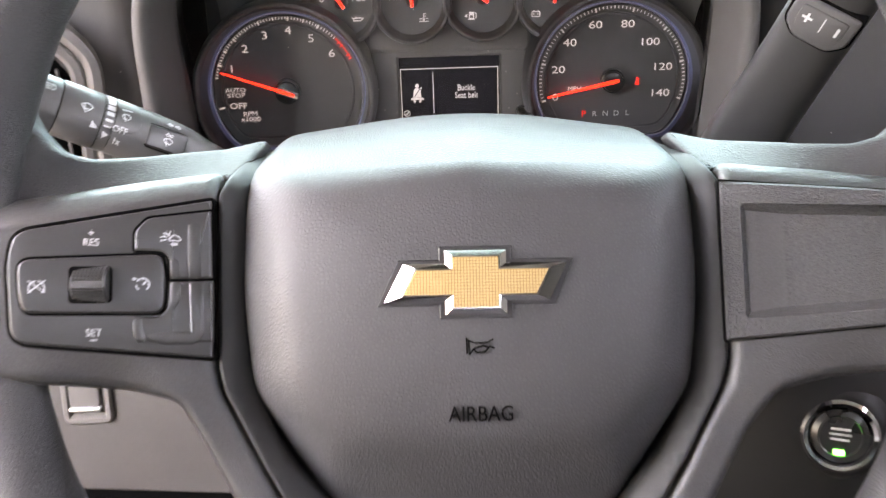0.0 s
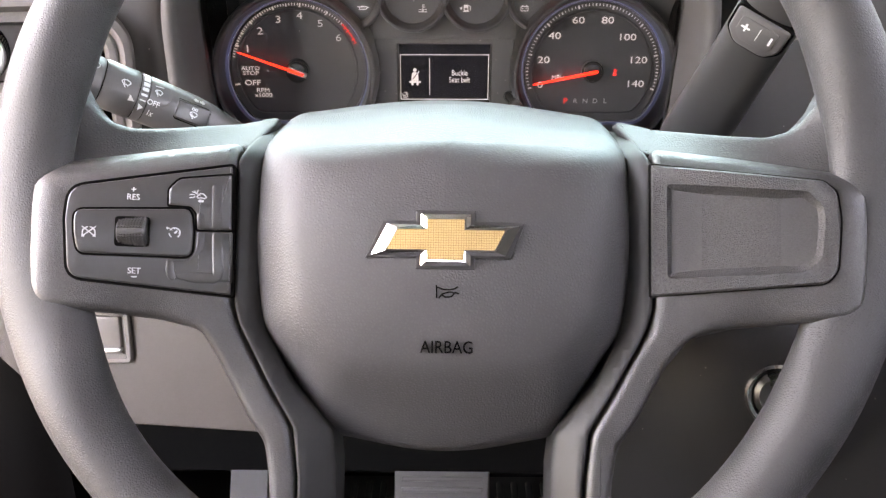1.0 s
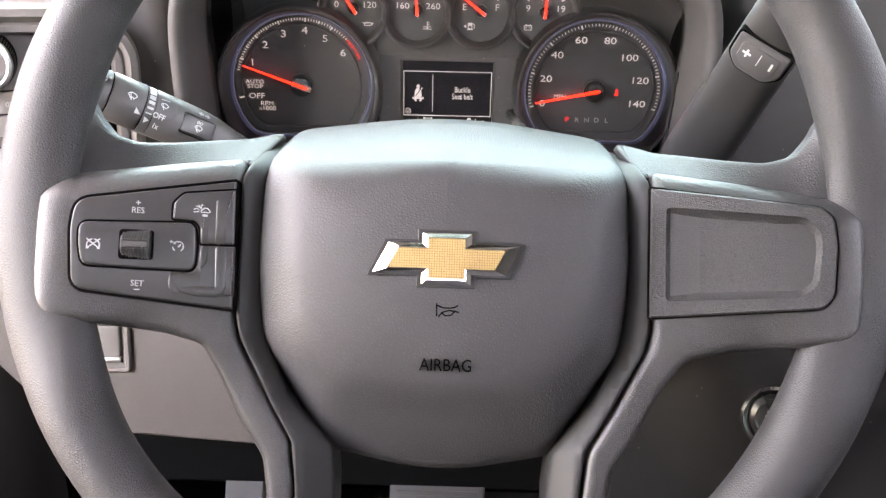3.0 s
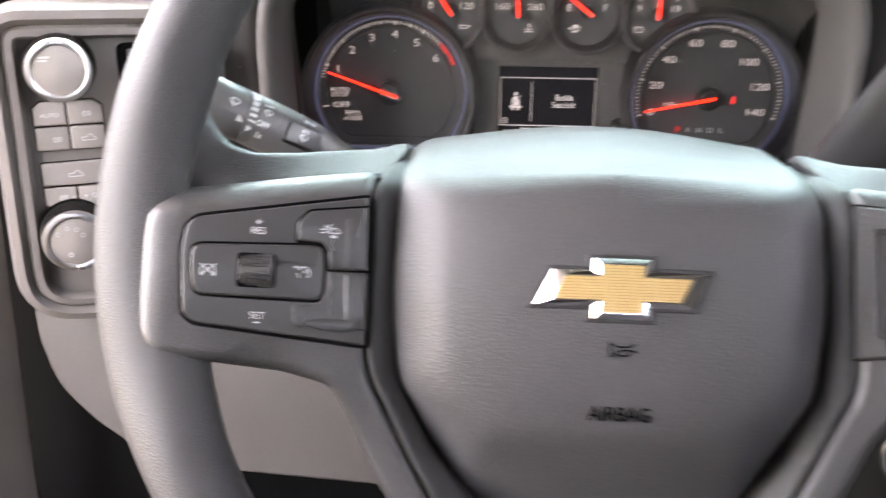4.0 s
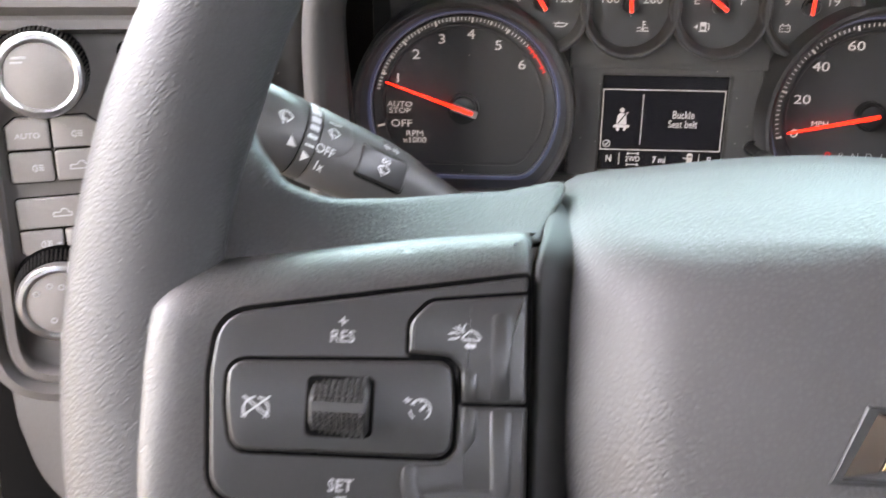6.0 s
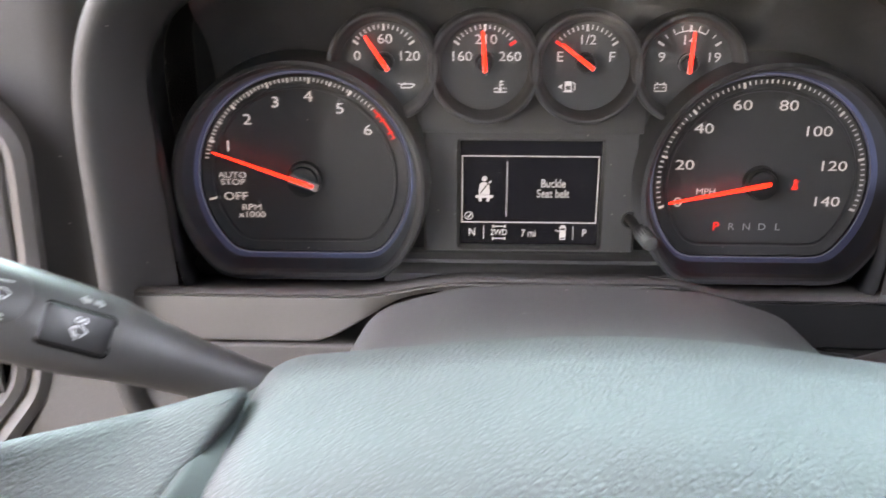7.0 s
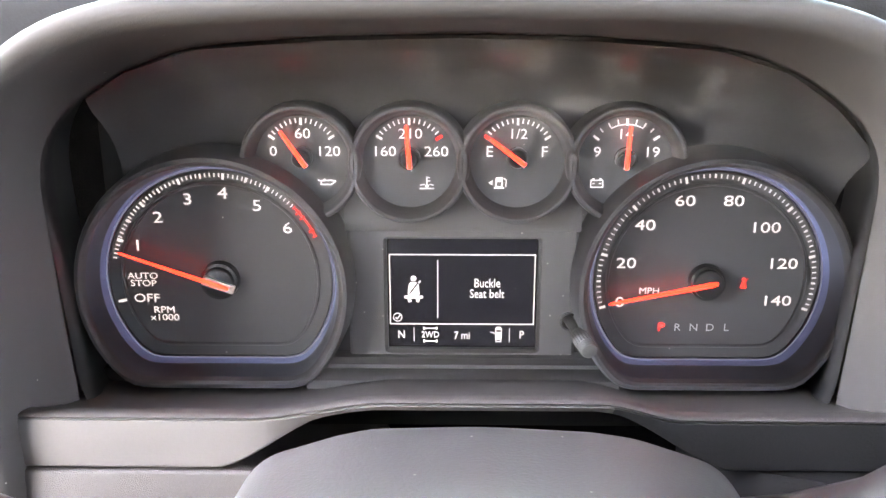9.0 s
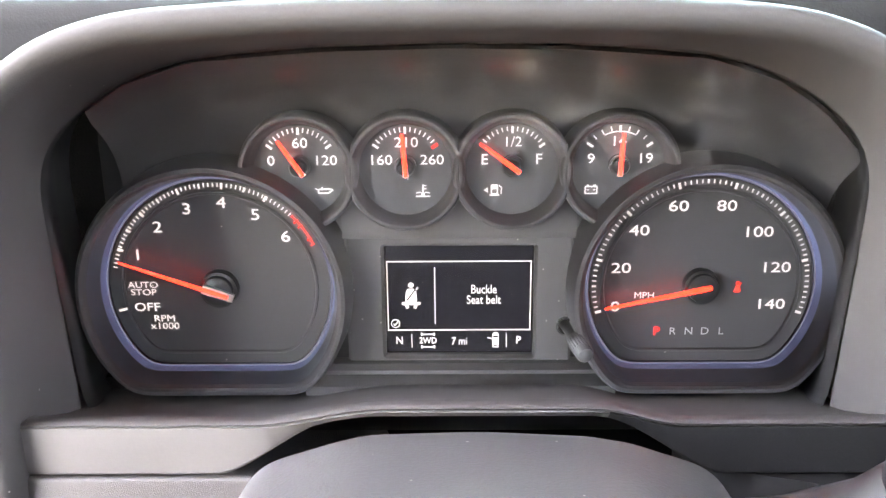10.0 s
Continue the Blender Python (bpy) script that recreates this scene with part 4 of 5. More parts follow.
def needle(angle, back, tip, w0, w1, c):
    """A tapered ridge-backed pointer through the pivot."""
    d, e = Vector((math.cos(radians(angle)), math.sin(radians(angle)))), Vector((-math.sin(radians(angle)), math.cos(radians(angle))))
    bm = bmesh.new()
    rows = []
    for s, w in ((-back, w0 * 0.8), (0.0, w0), (tip * 0.97, w1), (tip, w1 * 0.4)):
        p = d * s
        a, b_ = p + e * w, p - e * w
        rows.append([Vector((a.x, a.y, c)), Vector((p.x, p.y, c + w * 0.9)), Vector((b_.x, b_.y, c)), Vector((p.x, p.y, c - 0.0004))])
    return loft(rows, bm=bm)


def big_dial(name, cx, cz, label):
    m = facing(cx, FY, cz)
    o = flat_dial(0.0546, 0.0402)
    d = cpart(name, plate(o, -0.004, 0.0, 0.0002, 1), FACE, cluster, m, label)
    # sunken centre field, its edge a thin moulded line
    step = flat_dial(0.0480, 0.0342)
    b = loft([lift(grown(step, -0.0010), 0.0002), lift(grown(step, -0.0004), 0.0009), lift(grown(step, 0.0004), 0.0009), lift(grown(step, 0.0008), 0.0002)], False, False)
    cpart("step_line", b, FACE, d, m, "thin moulded line")
    cpart("halo", loft([lift(flat_dial(0.0551, 0.0406), 0.0013), lift(flat_dial(0.0562, 0.0416), 0.0006)], False, False), HALO, d, m, "lit blue ring round the dial")
    b = loft([lift(flat_dial(0.0546, 0.0402), -0.001), lift(flat_dial(0.0548, 0.0404), 0.0011), lift(flat_dial(0.0551, 0.0406), 0.0013)], False, False)
    b2 = loft([lift(flat_dial(0.0574, 0.0424), 0.0054), lift(flat_dial(0.0580, 0.0428), 0.0080), lift(flat_dial(0.0597, 0.0442), 0.0170)], False, False)
    b3 = loft([lift(flat_dial(0.0562, 0.0416), 0.0006), lift(flat_dial(0.0566, 0.0419), 0.0022), lift(flat_dial(0.0574, 0.0424), 0.0054)], False, False)
    cpart("blue_band", b3, BLUE, d, m, "blue foot of the wall, glowing in place of the halo's light")
    cpart("inner_wall", joined(b, b2), NAVY, d, m, "dark glossy sloping wall")
    b = loft([lift(flat_dial(0.0597, 0.0442), 0.0170), lift(flat_dial(0.0600, 0.0446), 0.0180), lift(flat_dial(0.0608, 0.0452), 0.0196), lift(flat_dial(0.0622, 0.0466), 0.0204), lift(flat_dial(0.0640, 0.0488), 0.0198), lift(flat_dial(0.0656, 0.0508), 0.016), lift(flat_dial(0.0668, 0.0520), -0.004)], False, False)
    cpart("bezel", b, BEZEL, d, m, "black rounded bezel")
    return d, m


def hub_cap(d, m, r, h, angle, mat, parent_label):
    b = loft([lift(circle(r * 1.35, 32), 0.0), lift(circle(r * 1.3, 32), h * 0.55), lift(circle(r * 1.1, 32), h * 0.62), lift(circle(r * 1.05, 32), h * 0.9), lift(circle(r * 0.9, 32), h)])
    cpart("pivot", b, BLACK, d, m, parent_label)
    b = plate(rounded([(-r * 1.0, -r * 0.36), (r * 1.25, -r * 0.30), (r * 1.25, r * 0.30), (-r * 1.0, r * 0.36)], r * 0.1), h, h + r * 0.25, r * 0.08)
    b.transform(Matrix.Rotation(radians(angle + 180), 4, 'Z'))
    cpart("pivot_bar", b, mat, d, m, "grey pointer root")


def label_on(d, m, items, mat=None):
    for text, size, x, y, wide in items:
        cpart("numeral" if text[0].isdigit() else "lettering", words(text, size, x, y, 0.0004, wide, 0.0001, 0, 0.0), mat or WHITE, d, m)


# rev counter
d, m = big_dial("tachometer", -0.1138, 0.6882, "charcoal rev counter dial marked one to six")
spec = []
for k in range(0, 51):
    a = 168.0 - k * (168.0 - 45.5) / 50
    spec.append((a, 0.0019, 0.0006))
for k in range(1, 6):
    spec.append((157.4 - (k - 1) * 24.1, 0.0030, 0.0011))
for k in range(1, 5):
    spec.append((157.4 - (k - 0.5) * 24.1, 0.0025, 0.0008))
spec.append((193.0, 0.0042, 0.0012))
ticks(spec, 0.0528, 0.0002, 0.0005, WHITE, d, m)
cpart("red_zone", arc(0, 0, 0.0520, 44.0, 25.0, 0.0007, 0.0002, 0.0005, 16), REDMARK, d, m, "red over-speed arc")
ticks([(44.0, 0.0016, 0.0005), (40.5, 0.0026, 0.0008), (37.0, 0.0026, 0.0008), (28.5, 0.0026, 0.0010), (25.0, 0.0024, 0.0006)], 0.0528, 0.0002, 0.0006, REDMARK, d, m, "red_mark")
for k, (x, u) in enumerate([(-0.0392, 0.0168), (-0.0282, 0.0308), (-0.0132, 0.0398), (0.0038, 0.0428), (0.0198, 0.0368), (0.0338, 0.0258)]):
    label_on(d, m, [(str(k + 1), 0.0078, x, u, 1.30)])
for (text, size), (x, u) in zip((("AUTO", 0.0045), ("STOP", 0.0045), ("OFF", 0.0062), ("RPM", 0.0048), ("x1000", 0.0048)), [(-0.0382, 0.0014), (-0.0382, -0.0024), (-0.0372, -0.0102), (-0.0292, -0.0162), (-0.0292, -0.0202)]):
    label_on(d, m, [(text, size, x, u, 1.2)])
cpart("needle", needle(160.6, 0.0060, 0.0485, 0.0012, 0.0006, 0.0098), RED, d, m, "lit red pointer")
hub_cap(d, m, 0.0070, 0.0080, 160.6, DIM, "black pivot cap")

# speedometer
d, m = big_dial("speedometer", 0.1220, 0.6884, "charcoal speedometer dial marked to one hundred and forty")
spec = []
for k in range(0, 71):
    a = 195.7 - k * 212.1 / 70
    long_ = k % 10 == 0
    spec.append((a, 0.0030 if long_ else 0.0019, 0.0012 if long_ else (0.0009 if k % 5 == 0 else 0.0006)))
ticks(spec, 0.0528, 0.0002, 0.0005, WHITE, d, m)
for k, (x, u) in enumerate([(-0.041, -0.0114), (-0.039, 0.0086), (-0.031, 0.0276), (-0.013, 0.0396), (0.01, 0.0396), (0.026, 0.0266), (0.036, 0.0086), (0.035, -0.0104)]):
    label_on(d, m, [(str(20 * k), 0.0074, x, u, 1.36)])
label_on(d, m, [("MPH", 0.0046, -0.027, -0.0054, 1.1)])
for k, ch in enumerate("PRNDL"):
    label_on(d, m, [(ch, 0.0066 if ch == "P" else 0.0054, -0.02 + 0.0080 * k, -0.0244, 1.1)], REDMARK if ch == "P" else PRINT)
b = joined(plate(circle(0.0009, 12, 0.0183, 0.0008), 0.0002, 0.0005, 0.0001, 1), plate(rounded([(0.0168, -0.0038), (0.0200, -0.0038), (0.0192, -0.0004), (0.0176, -0.0004)], 0.0004, 2), 0.0002, 0.0005, 0.0001, 1), bar(0.0166, -0.0036, 0.0202, 0.0012, 0.0004, 0.0005, 0.0006))
cpart("belt_lamp", b, REDMARK, d, m, "lit red seat belt warning sign")
cpart("needle", needle(191.7, 0.0040, 0.0485, 0.0014, 0.0008, 0.0075), RED, d, m, "lit red pointer")
b = loft([lift(circle(0.0088, 32), 0.0), lift(circle(0.0086, 32), 0.0045), lift(circle(0.0074, 32), 0.0052), lift(circle(0.0070, 32), 0.0068), lift(circle(0.0060, 32), 0.0074)])
cpart("pivot", b, BLACK, d, m, "black pivot cap")

# small gauges
GX = [-0.0703, -0.0208, 0.0288, 0.0784]
GZ = 0.7498


def kept_clear(bm, k):
    """Small gauges stop at the big dials' bezels."""
    if k in (0, 3):
        c = Vector(((-0.1138 if k == 0 else 0.1220) - GX[k], 0.6883 - GZ))
        for v in bm.verts:
            d = Vector((v.co.x, v.co.y)) - c
            if d.length < 0.0605:
                d = c + d.normalized() * 0.0605
                v.co.x, v.co.y = d.x, d.y
    return bm


def small_dial(name, k, label, angle, texts, first, last, count, red=None):
    m = facing(GX[k], FY - 0.006, GZ)
    o = circle(0.0222, 64, 0, -0.0018)
    d = cpart(name, kept_clear(plate(o, -0.010, 0.0, 0.0002, 1), k), FACE, cluster, m, label)
    b = loft([lift(circle(r, 64, 0, -0.0020), c) for r, c in ((0.0216, 0.0), (0.0219, 0.0008), (0.0232, 0.0050), (0.0242, 0.0076), (0.0252, 0.0086), (0.0264, 0.0086), (0.0273, 0.0078), (0.0278, 0.0058), (0.0281, -0.008))], False, False)
    cpart("bezel", kept_clear(b, k), BEZEL, d, m, "black rounded bezel")
    spec, reds = [], []
    for j in range(count):
        a = first + (last - first) * j / (count - 1)
        big = j in (0, (count - 1) // 2, count - 1)
        (reds if red == j else spec).append((a, 0.0032 if big else 0.0022, 0.0011 if big else 0.0006))
    ticks(spec, 0.0182, 0.0002, 0.0005, WHITE, d, m)
    if reds:
        ticks([(reds[0][0], 0.0034, 0.0014)], 0.0182, 0.0002, 0.0005, REDMARK, d, m, "red_mark")
    label_on(d, m, texts)
    cpart("needle", needle(angle, 0.0042, 0.0158, 0.0011, 0.0008, 0.0060), RED, d, m, "lit red pointer")
    b = loft([lift(circle(0.0050, 24), 0.0), lift(circle(0.0048, 24), 0.004), lift(circle(0.0040, 24), 0.0052), lift(circle(0.0036, 24), 0.0058)])
    cap = cpart("pivot", b, BLACK, d, m, "black pivot cap")
    b = plate(rounded([(-0.0046, -0.0014), (0.0022, -0.0012), (0.0022, 0.0012), (-0.0046, 0.0014)], 0.0003, 2), 0.0050, 0.0059, 0.0002, 1)
    b.transform(Matrix.Rotation(radians(angle), 4, 'Z'))
    cpart("pivot_bar", b, DIM, d, m, "grey pointer root")
    cpart("pivot_rim", ring_solid(circle(0.0051, 24), circle(0.0044, 24), 0.003, 0.0046, 0.0002), BEZEL, d, m)
    return d, m


Z0, Z1 = 0.0002, 0.0005
d, m = small_dial("oil_gauge", 0, "small oil pressure dial", 124.0, [("0", 0.0066, -0.0132, 0.0026, 1.15), ("60", 0.0066, 0.0006, 0.0108, 1.15), ("120", 0.0066, 0.0122, 0.0026, 1.15)], 146, 34, 15)
b = joined(bar(0.0080, -0.0128, 0.0130, -0.0128, 0.0006, Z0, Z1), bar(0.0085, -0.0110, 0.0128, -0.0108, 0.0006, Z0, Z1), bar(0.0085, -0.0110, 0.0082, -0.0128, 0.0006, Z0, Z1), bar(0.0128, -0.0108, 0.0150, -0.0112, 0.0006, Z0, Z1), bar(0.0130, -0.0128, 0.0152, -0.0112, 0.0006, Z0, Z1), bar(0.0100, -0.0108, 0.0100, -0.0100, 0.0006, Z0, Z1), bar(0.0068, -0.0106, 0.0084, -0.0112, 0.0005, Z0, Z1))
cpart("oil_sign", b, WHITE, d, m, "white oil can sign")
d, m = small_dial("temperature_gauge", 1, "small coolant temperature dial", 94.0, [("160", 0.0066, -0.0116, 0.0026, 1.15), ("210", 0.0066, 0.0005, 0.0108, 1.15), ("260", 0.0066, 0.0124, 0.0026, 1.15)], 146, 34, 15, 14)
b = joined(bar(0.0080, -0.0134, 0.0080, -0.0090, 0.0006, Z0, Z1), bar(0.0080, -0.0094, 0.0096, -0.0094, 0.0005, Z0, Z1), bar(0.0080, -0.0110, 0.0096, -0.0110, 0.0005, Z0, Z1), bar(0.0048, -0.0130, 0.0070, -0.0126, 0.0005, Z0, Z1), bar(0.0090, -0.0126, 0.0112, -0.0130, 0.0005, Z0, Z1), bar(0.0046, -0.0146, 0.0114, -0.0146, 0.0006, Z0, Z1), plate(circle(0.0009, 10, 0.0080, -0.0134), Z0, Z1, 0.0001, 1))
cpart("coolant_sign", b, WHITE, d, m, "white thermometer sign")
d, m = small_dial("fuel_gauge", 2, "small fuel dial with its pointer near empty", 143.0, [("E", 0.0070, -0.0128, 0.0026, 1.05), ("1/2", 0.0066, 0.0002, 0.0108, 1.05), ("F", 0.0070, 0.0124, 0.0026, 1.05)], 146, 34, 15, 0)
b = joined(ring_solid(box_outline(-0.0098, -0.0140, -0.0064, -0.0092, 0.0004), box_outline(-0.0092, -0.0134, -0.0070, -0.0114, 0.0003), Z0, Z1, 0.00005), bar(-0.0104, -0.0142, -0.0058, -0.0142, 0.0006, Z0, Z1), bar(-0.0060, -0.0096, -0.0048, -0.0106, 0.0005, Z0, Z1), bar(-0.0048, -0.0106, -0.0050, -0.0136, 0.0005, Z0, Z1), plate([Vector((-0.0132, -0.0118)), Vector((-0.0112, -0.0130)), Vector((-0.0112, -0.0106))], Z0, Z1, 0.00005, 1))
cpart("fuel_sign", b, WHITE, d, m, "white pump sign with arrow")
d, m = small_dial("volt_gauge", 3, "small battery voltage dial", 87.5, [("9", 0.0066, -0.0130, 0.0026, 1.15), ("14", 0.0066, -0.0006, 0.0108, 1.15), ("19", 0.0066, 0.0120, 0.0026, 1.15)], 146, 34, 9)
b = joined(ring_solid(box_outline(-0.0155, -0.0140, -0.0095, -0.0102, 0.0004), box_outline(-0.0150, -0.0135, -0.0100, -0.0107, 0.0003), Z0, Z1, 0.00005), bar(-0.0146, -0.0098, -0.0136, -0.0098, 0.0006, Z0, Z1), bar(-0.0114, -0.0098, -0.0104, -0.0098, 0.0006, Z0, Z1), bar(-0.0145, -0.0120, -0.0135, -0.0120, 0.0004, Z0, Z1), bar(-0.0115, -0.0120, -0.0105, -0.0120, 0.0004, Z0, Z1))
cpart("battery_sign", b, WHITE, d, m, "white battery sign")
cpart("range_arc", arc(0, 0, 0.0155, 118, 62, 0.0005, Z0, Z1, 10), WHITE, d, m, "white working-range arc")

# grey fascia with the display window
SX, SZ = 0.0040, 0.6805
m = facing(SX, FY, SZ)
b = plate(rounded([(-0.172, -0.045), (0.164, -0.045), (0.164, 0.085), (0.15, 0.118), (-0.158, 0.118), (-0.172, 0.085)], 0.02), -0.02, -0.0045, 0.001)
cpart("backing", b, BACKING, cluster, m, "black backing panel")
win_o = box_outline(-0.0555, -0.0375, 0.0555, 0.052, 0.004)
win_i = box_outline(-0.0366, -0.0280, 0.0366, 0.0290, 0.001)
cpart("fascia", ring_solid(win_o, win_i, -0.01, 0.0030, 0.0015), FACIA, cluster, m, "grey plastic fascia round the display")
# stepped sill below the display
prof = [(0.0, -0.0300), (0.006, -0.0308), (0.0085, -0.0335), (0.0085, -0.0355), (0.014, -0.0362), (0.0165, -0.0385), (0.0165, -0.043), (0.0, -0.044)]
b = loft([[Vector((x, z, c)) for c, z in prof] for x in (-0.0755, 0.076)])
cpart("sill", b, FACIA, cluster, m, "grey stepped sill")
b = loft([[Vector((x, z, c)) for c, z in [(0.0, 0.0330), (0.0042, 0.0334), (0.0053, 0.0348), (0.0055, 0.0375), (0.0055, 0.062), (0.0, 0.064)]] for x in (-0.056, 0.056)])
cpart("brow", b, FACIA, cluster, m, "grey ledge under the small gauges")

disp = cpart("display", plate(box_outline(-0.0364, -0.0278, 0.0364, 0.0288, 0.0006), -0.006, -0.0005, 0.0002, 1), GLASSY, cluster, m, "black display reading Buckle Seat belt")


def dsp(name, bm, label="", mat=None):
    return cpart(name, bm, mat or WHITE, disp, m, label)


D0, D1 = -0.0005, -0.0002
dsp("frame_line", ring_solid(box_outline(-0.0357, -0.0158, 0.0355, 0.0207, 0.0003), box_outline(-0.0351, -0.0152, 0.0349, 0.0201, 0.0003), D0, D1, 0.00005), "white frame line")
dsp("divider", bar(-0.0120, 0.0175, -0.0120, -0.0122, 0.0005, D0, D1))
dsp("lettering", words("Buckle", 0.0064, 0.0121, 0.0058, D1, 0.76, 0.0001, 0, 0.00002), "white words on the display")
dsp("lettering", words("Seat belt", 0.0064, 0.0121, 0.0003, D1, 0.76, 0.0001, 0, 0.00002))
b = joined(plate(circle(0.0014, 14, -0.0238, 0.0082), D0, D1, 0.00005, 1), plate(rounded([(-0.0268, -0.0004), (-0.0208, -0.0004), (-0.0213, 0.0050), (-0.0226, 0.0064), (-0.0250, 0.0064), (-0.0263, 0.0050)], 0.0008, 3), D0, D1, 0.00005, 1),
           bar(-0.0284, -0.0014, -0.0192, -0.0014, 0.0015, D0, D1), bar(-0.0262, -0.0018, -0.0256, -0.0040, 0.0016, D0, D1), bar(-0.0214, -0.0018, -0.0220, -0.0040, 0.0016, D0, D1), bar(-0.0214, 0.0058, -0.0204, 0.0070, 0.0008, D0, D1))
dsp("belt_sign", b, "white seat belt sign")
dsp("belt_stripe", bar(-0.0258, 0.0004, -0.0216, 0.0062, 0.0006, D1, D1 + 0.0002), "dark strap stripe", GLASSY)
dsp("tick_sign", joined(arc(-0.0318, -0.0120, 0.0021, 0, 360, 0.0004, D0, D1, 16), bar(-0.0328, -0.0120, -0.0320, -0.0130, 0.0005, D0, D1), bar(-0.0320, -0.0130, -0.0304, -0.0106, 0.0005, D0, D1)), "white round tick sign")
dsp("lettering", words("N", 0.0058, -0.0300, -0.0212, D1, 0.85, 0.0001, 0, 0.00006))
dsp("lettering", words("2WD", 0.0046, -0.0157, -0.0212, D1, 0.85, 0.0001, 0, 0.00004))
dsp("axle_sign", joined(bar(-0.0188, -0.0178, -0.0126, -0.0178, 0.0005, D0, D1), bar(-0.0188, -0.0246, -0.0126, -0.0246, 0.0005, D0, D1), bar(-0.0188, -0.0170, -0.0188, -0.0186, 0.0008, D0, D1), bar(-0.0126, -0.0170, -0.0126, -0.0186, 0.0008, D0, D1), bar(-0.0188, -0.0238, -0.0188, -0.0254, 0.0008, D0, D1), bar(-0.0126, -0.0238, -0.0126, -0.0254, 0.0008, D0, D1)), "white axle sign")
dsp("lettering", words("7 mi", 0.0056, 0.0000, -0.0216, D1, 0.82, 0.0001, 0, 0.00005))
dsp("divider", bar(-0.0238, -0.0176, -0.0238, -0.0248, 0.0004, D0, D1))
dsp("divider", bar(0.0235, -0.0176, 0.0235, -0.0248, 0.0004, D0, D1))
dsp("lettering", words("P", 0.0058, 0.0295, -0.0212, D1, 0.85, 0.0001, 0, 0.00006))
b = joined(plate(rounded([(0.0166, -0.0250), (0.0196, -0.0250), (0.0198, -0.0180), (0.0188, -0.0168), (0.0174, -0.0168), (0.0164, -0.0180)], 0.0005, 3), D0, D1, 0.00005, 1), bar(0.0164, -0.0204, 0.0140, -0.0196, 0.0005, D0, D1))
dsp("car_sign", b, "white sign of a car with an open door")
dsp("car_window", joined(bar(0.0170, -0.0190, 0.0192, -0.0190, 0.0009, D1, D1 + 0.0002), bar(0.0171, -0.0240, 0.0191, -0.0240, 0.0006, D1, D1 + 0.0002)), "dark panes", GLASSY)

# trip reset stem
stem_at = Vector((0.0560, 0.597, 0.6690))
stem_to = Vector((0.0628, 0.564, 0.6650))
lie = (stem_to - stem_at).to_track_quat('Z', 'Y').to_matrix().to_4x4()
b = loft([lift(circle(0.0040, 24), 0.0), lift(circle(0.0046, 24), 0.003), lift(circle(0.0038, 24), 0.0034), lift(circle(0.0034, 24), 0.0)], True, True)
cpart("socket", b, BLACK, cluster, facing(0.0560, 0.597, 0.6690), "black hole for the reset stem")
stem_m = Matrix.Translation(stem_at) @ lie
b = loft([lift(circle(r, 24), c) for r, c in ((0.0026, -0.004), (0.0026, 0.0135), (0.0034, 0.0145), (0.0038, 0.0152), (0.0038, 0.0175))])
stem = cpart("reset_stem", b, SHROUD, cluster, stem_m, "ribbed dark grey reset stem")
cog = [Vector(((0.0040 + 0.00022 * (k % 2)) * math.cos(math.pi * k / 18), (0.0040 + 0.00022 * (k % 2)) * math.sin(math.pi * k / 18))) for k in range(36)]
b = loft([lift(grown(cog, -0.0006), 0.0172), lift(cog, 0.0178), lift(cog, 0.0262), lift(grown(cog, -0.0005), 0.0268)])
cpart("ribbed_grip", b, SHROUD, stem, stem_m, sharp=20)
b = loft([lift(circle(0.0041, 24), 0.0266), lift(circle(0.0041, 24), 0.0296), lift(circle(0.0036, 24), 0.0312), lift(circle(0.0022, 24), 0.0320)])
cpart("tip", b, SHROUD, stem, stem_m)

# black housing between the dials and the lens, its roof curving forward
b = loft([hood_ring(0.562, 0.630), hood_ring(0.566, 0.630, -0.001), hood_ring(0.590, 0.630, 0.006), hood_ring(0.612, 0.630, 0.008)], False, False, False)
part("housing", b, BACKING, cluster, "black housing behind the lens")
prof = [(0.612, 0.680), (0.6040, 0.690), (0.6036, 0.735), (0.6032, 0.750), (0.6022, 0.762), (0.5995, 0.772), (0.5950, 0.7800), (0.5890, 0.7868), (0.5815, 0.7930), (0.5735, 0.7985), (0.5695, 0.8025), (0.5675, 0.8050), (0.580, 0.812), (0.612, 0.812)]
rings = []
for k in range(61):
    # ends short at the left, shaping the edge of a dark reflection
    x = -0.157 + 0.336 * k / 60
    drop = float(np.interp(abs(x), (0.0, 0.056, 0.11, 0.14, 0.16, 0.179), (0.0, 0.001, 0.005, 0.0145, 0.0275, 0.047)))
    rings.append([Vector((x, y, z - drop)) for y, z in prof])
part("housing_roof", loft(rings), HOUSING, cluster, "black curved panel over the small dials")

# clear lens, leaning back at the foot
b = bmesh.new()
vs = [b.verts.new((p.x, 0.562 + 0.10 * (0.805 - p.z), p.z)) for p in hood_ring(0.562, 0.640, -0.0012)]
b.faces.new(vs)
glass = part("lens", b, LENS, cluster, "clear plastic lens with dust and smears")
glass.visible_shadow = False


# ---- steering column ----
col = thing("steering_column", WM @ Matrix.Translation((0, 0, -0.16)), "dark grained plastic steering column shroud", "steering column")


def arch(w, top, low, c):
    return lift(rounded([(-w, low), (w, low), (w, top - 0.034), (w * 0.84, top - 0.010), (w * 0.5, top - 0.0015), (0, top), (-w * 0.5, top - 0.0015), (-w * 0.84, top - 0.010), (-w, top - 0.034)],
                        [0.02, 0.02, 0.02, 0.02, 0.05, 0.3, 0.05, 0.02, 0.02], 6), c)


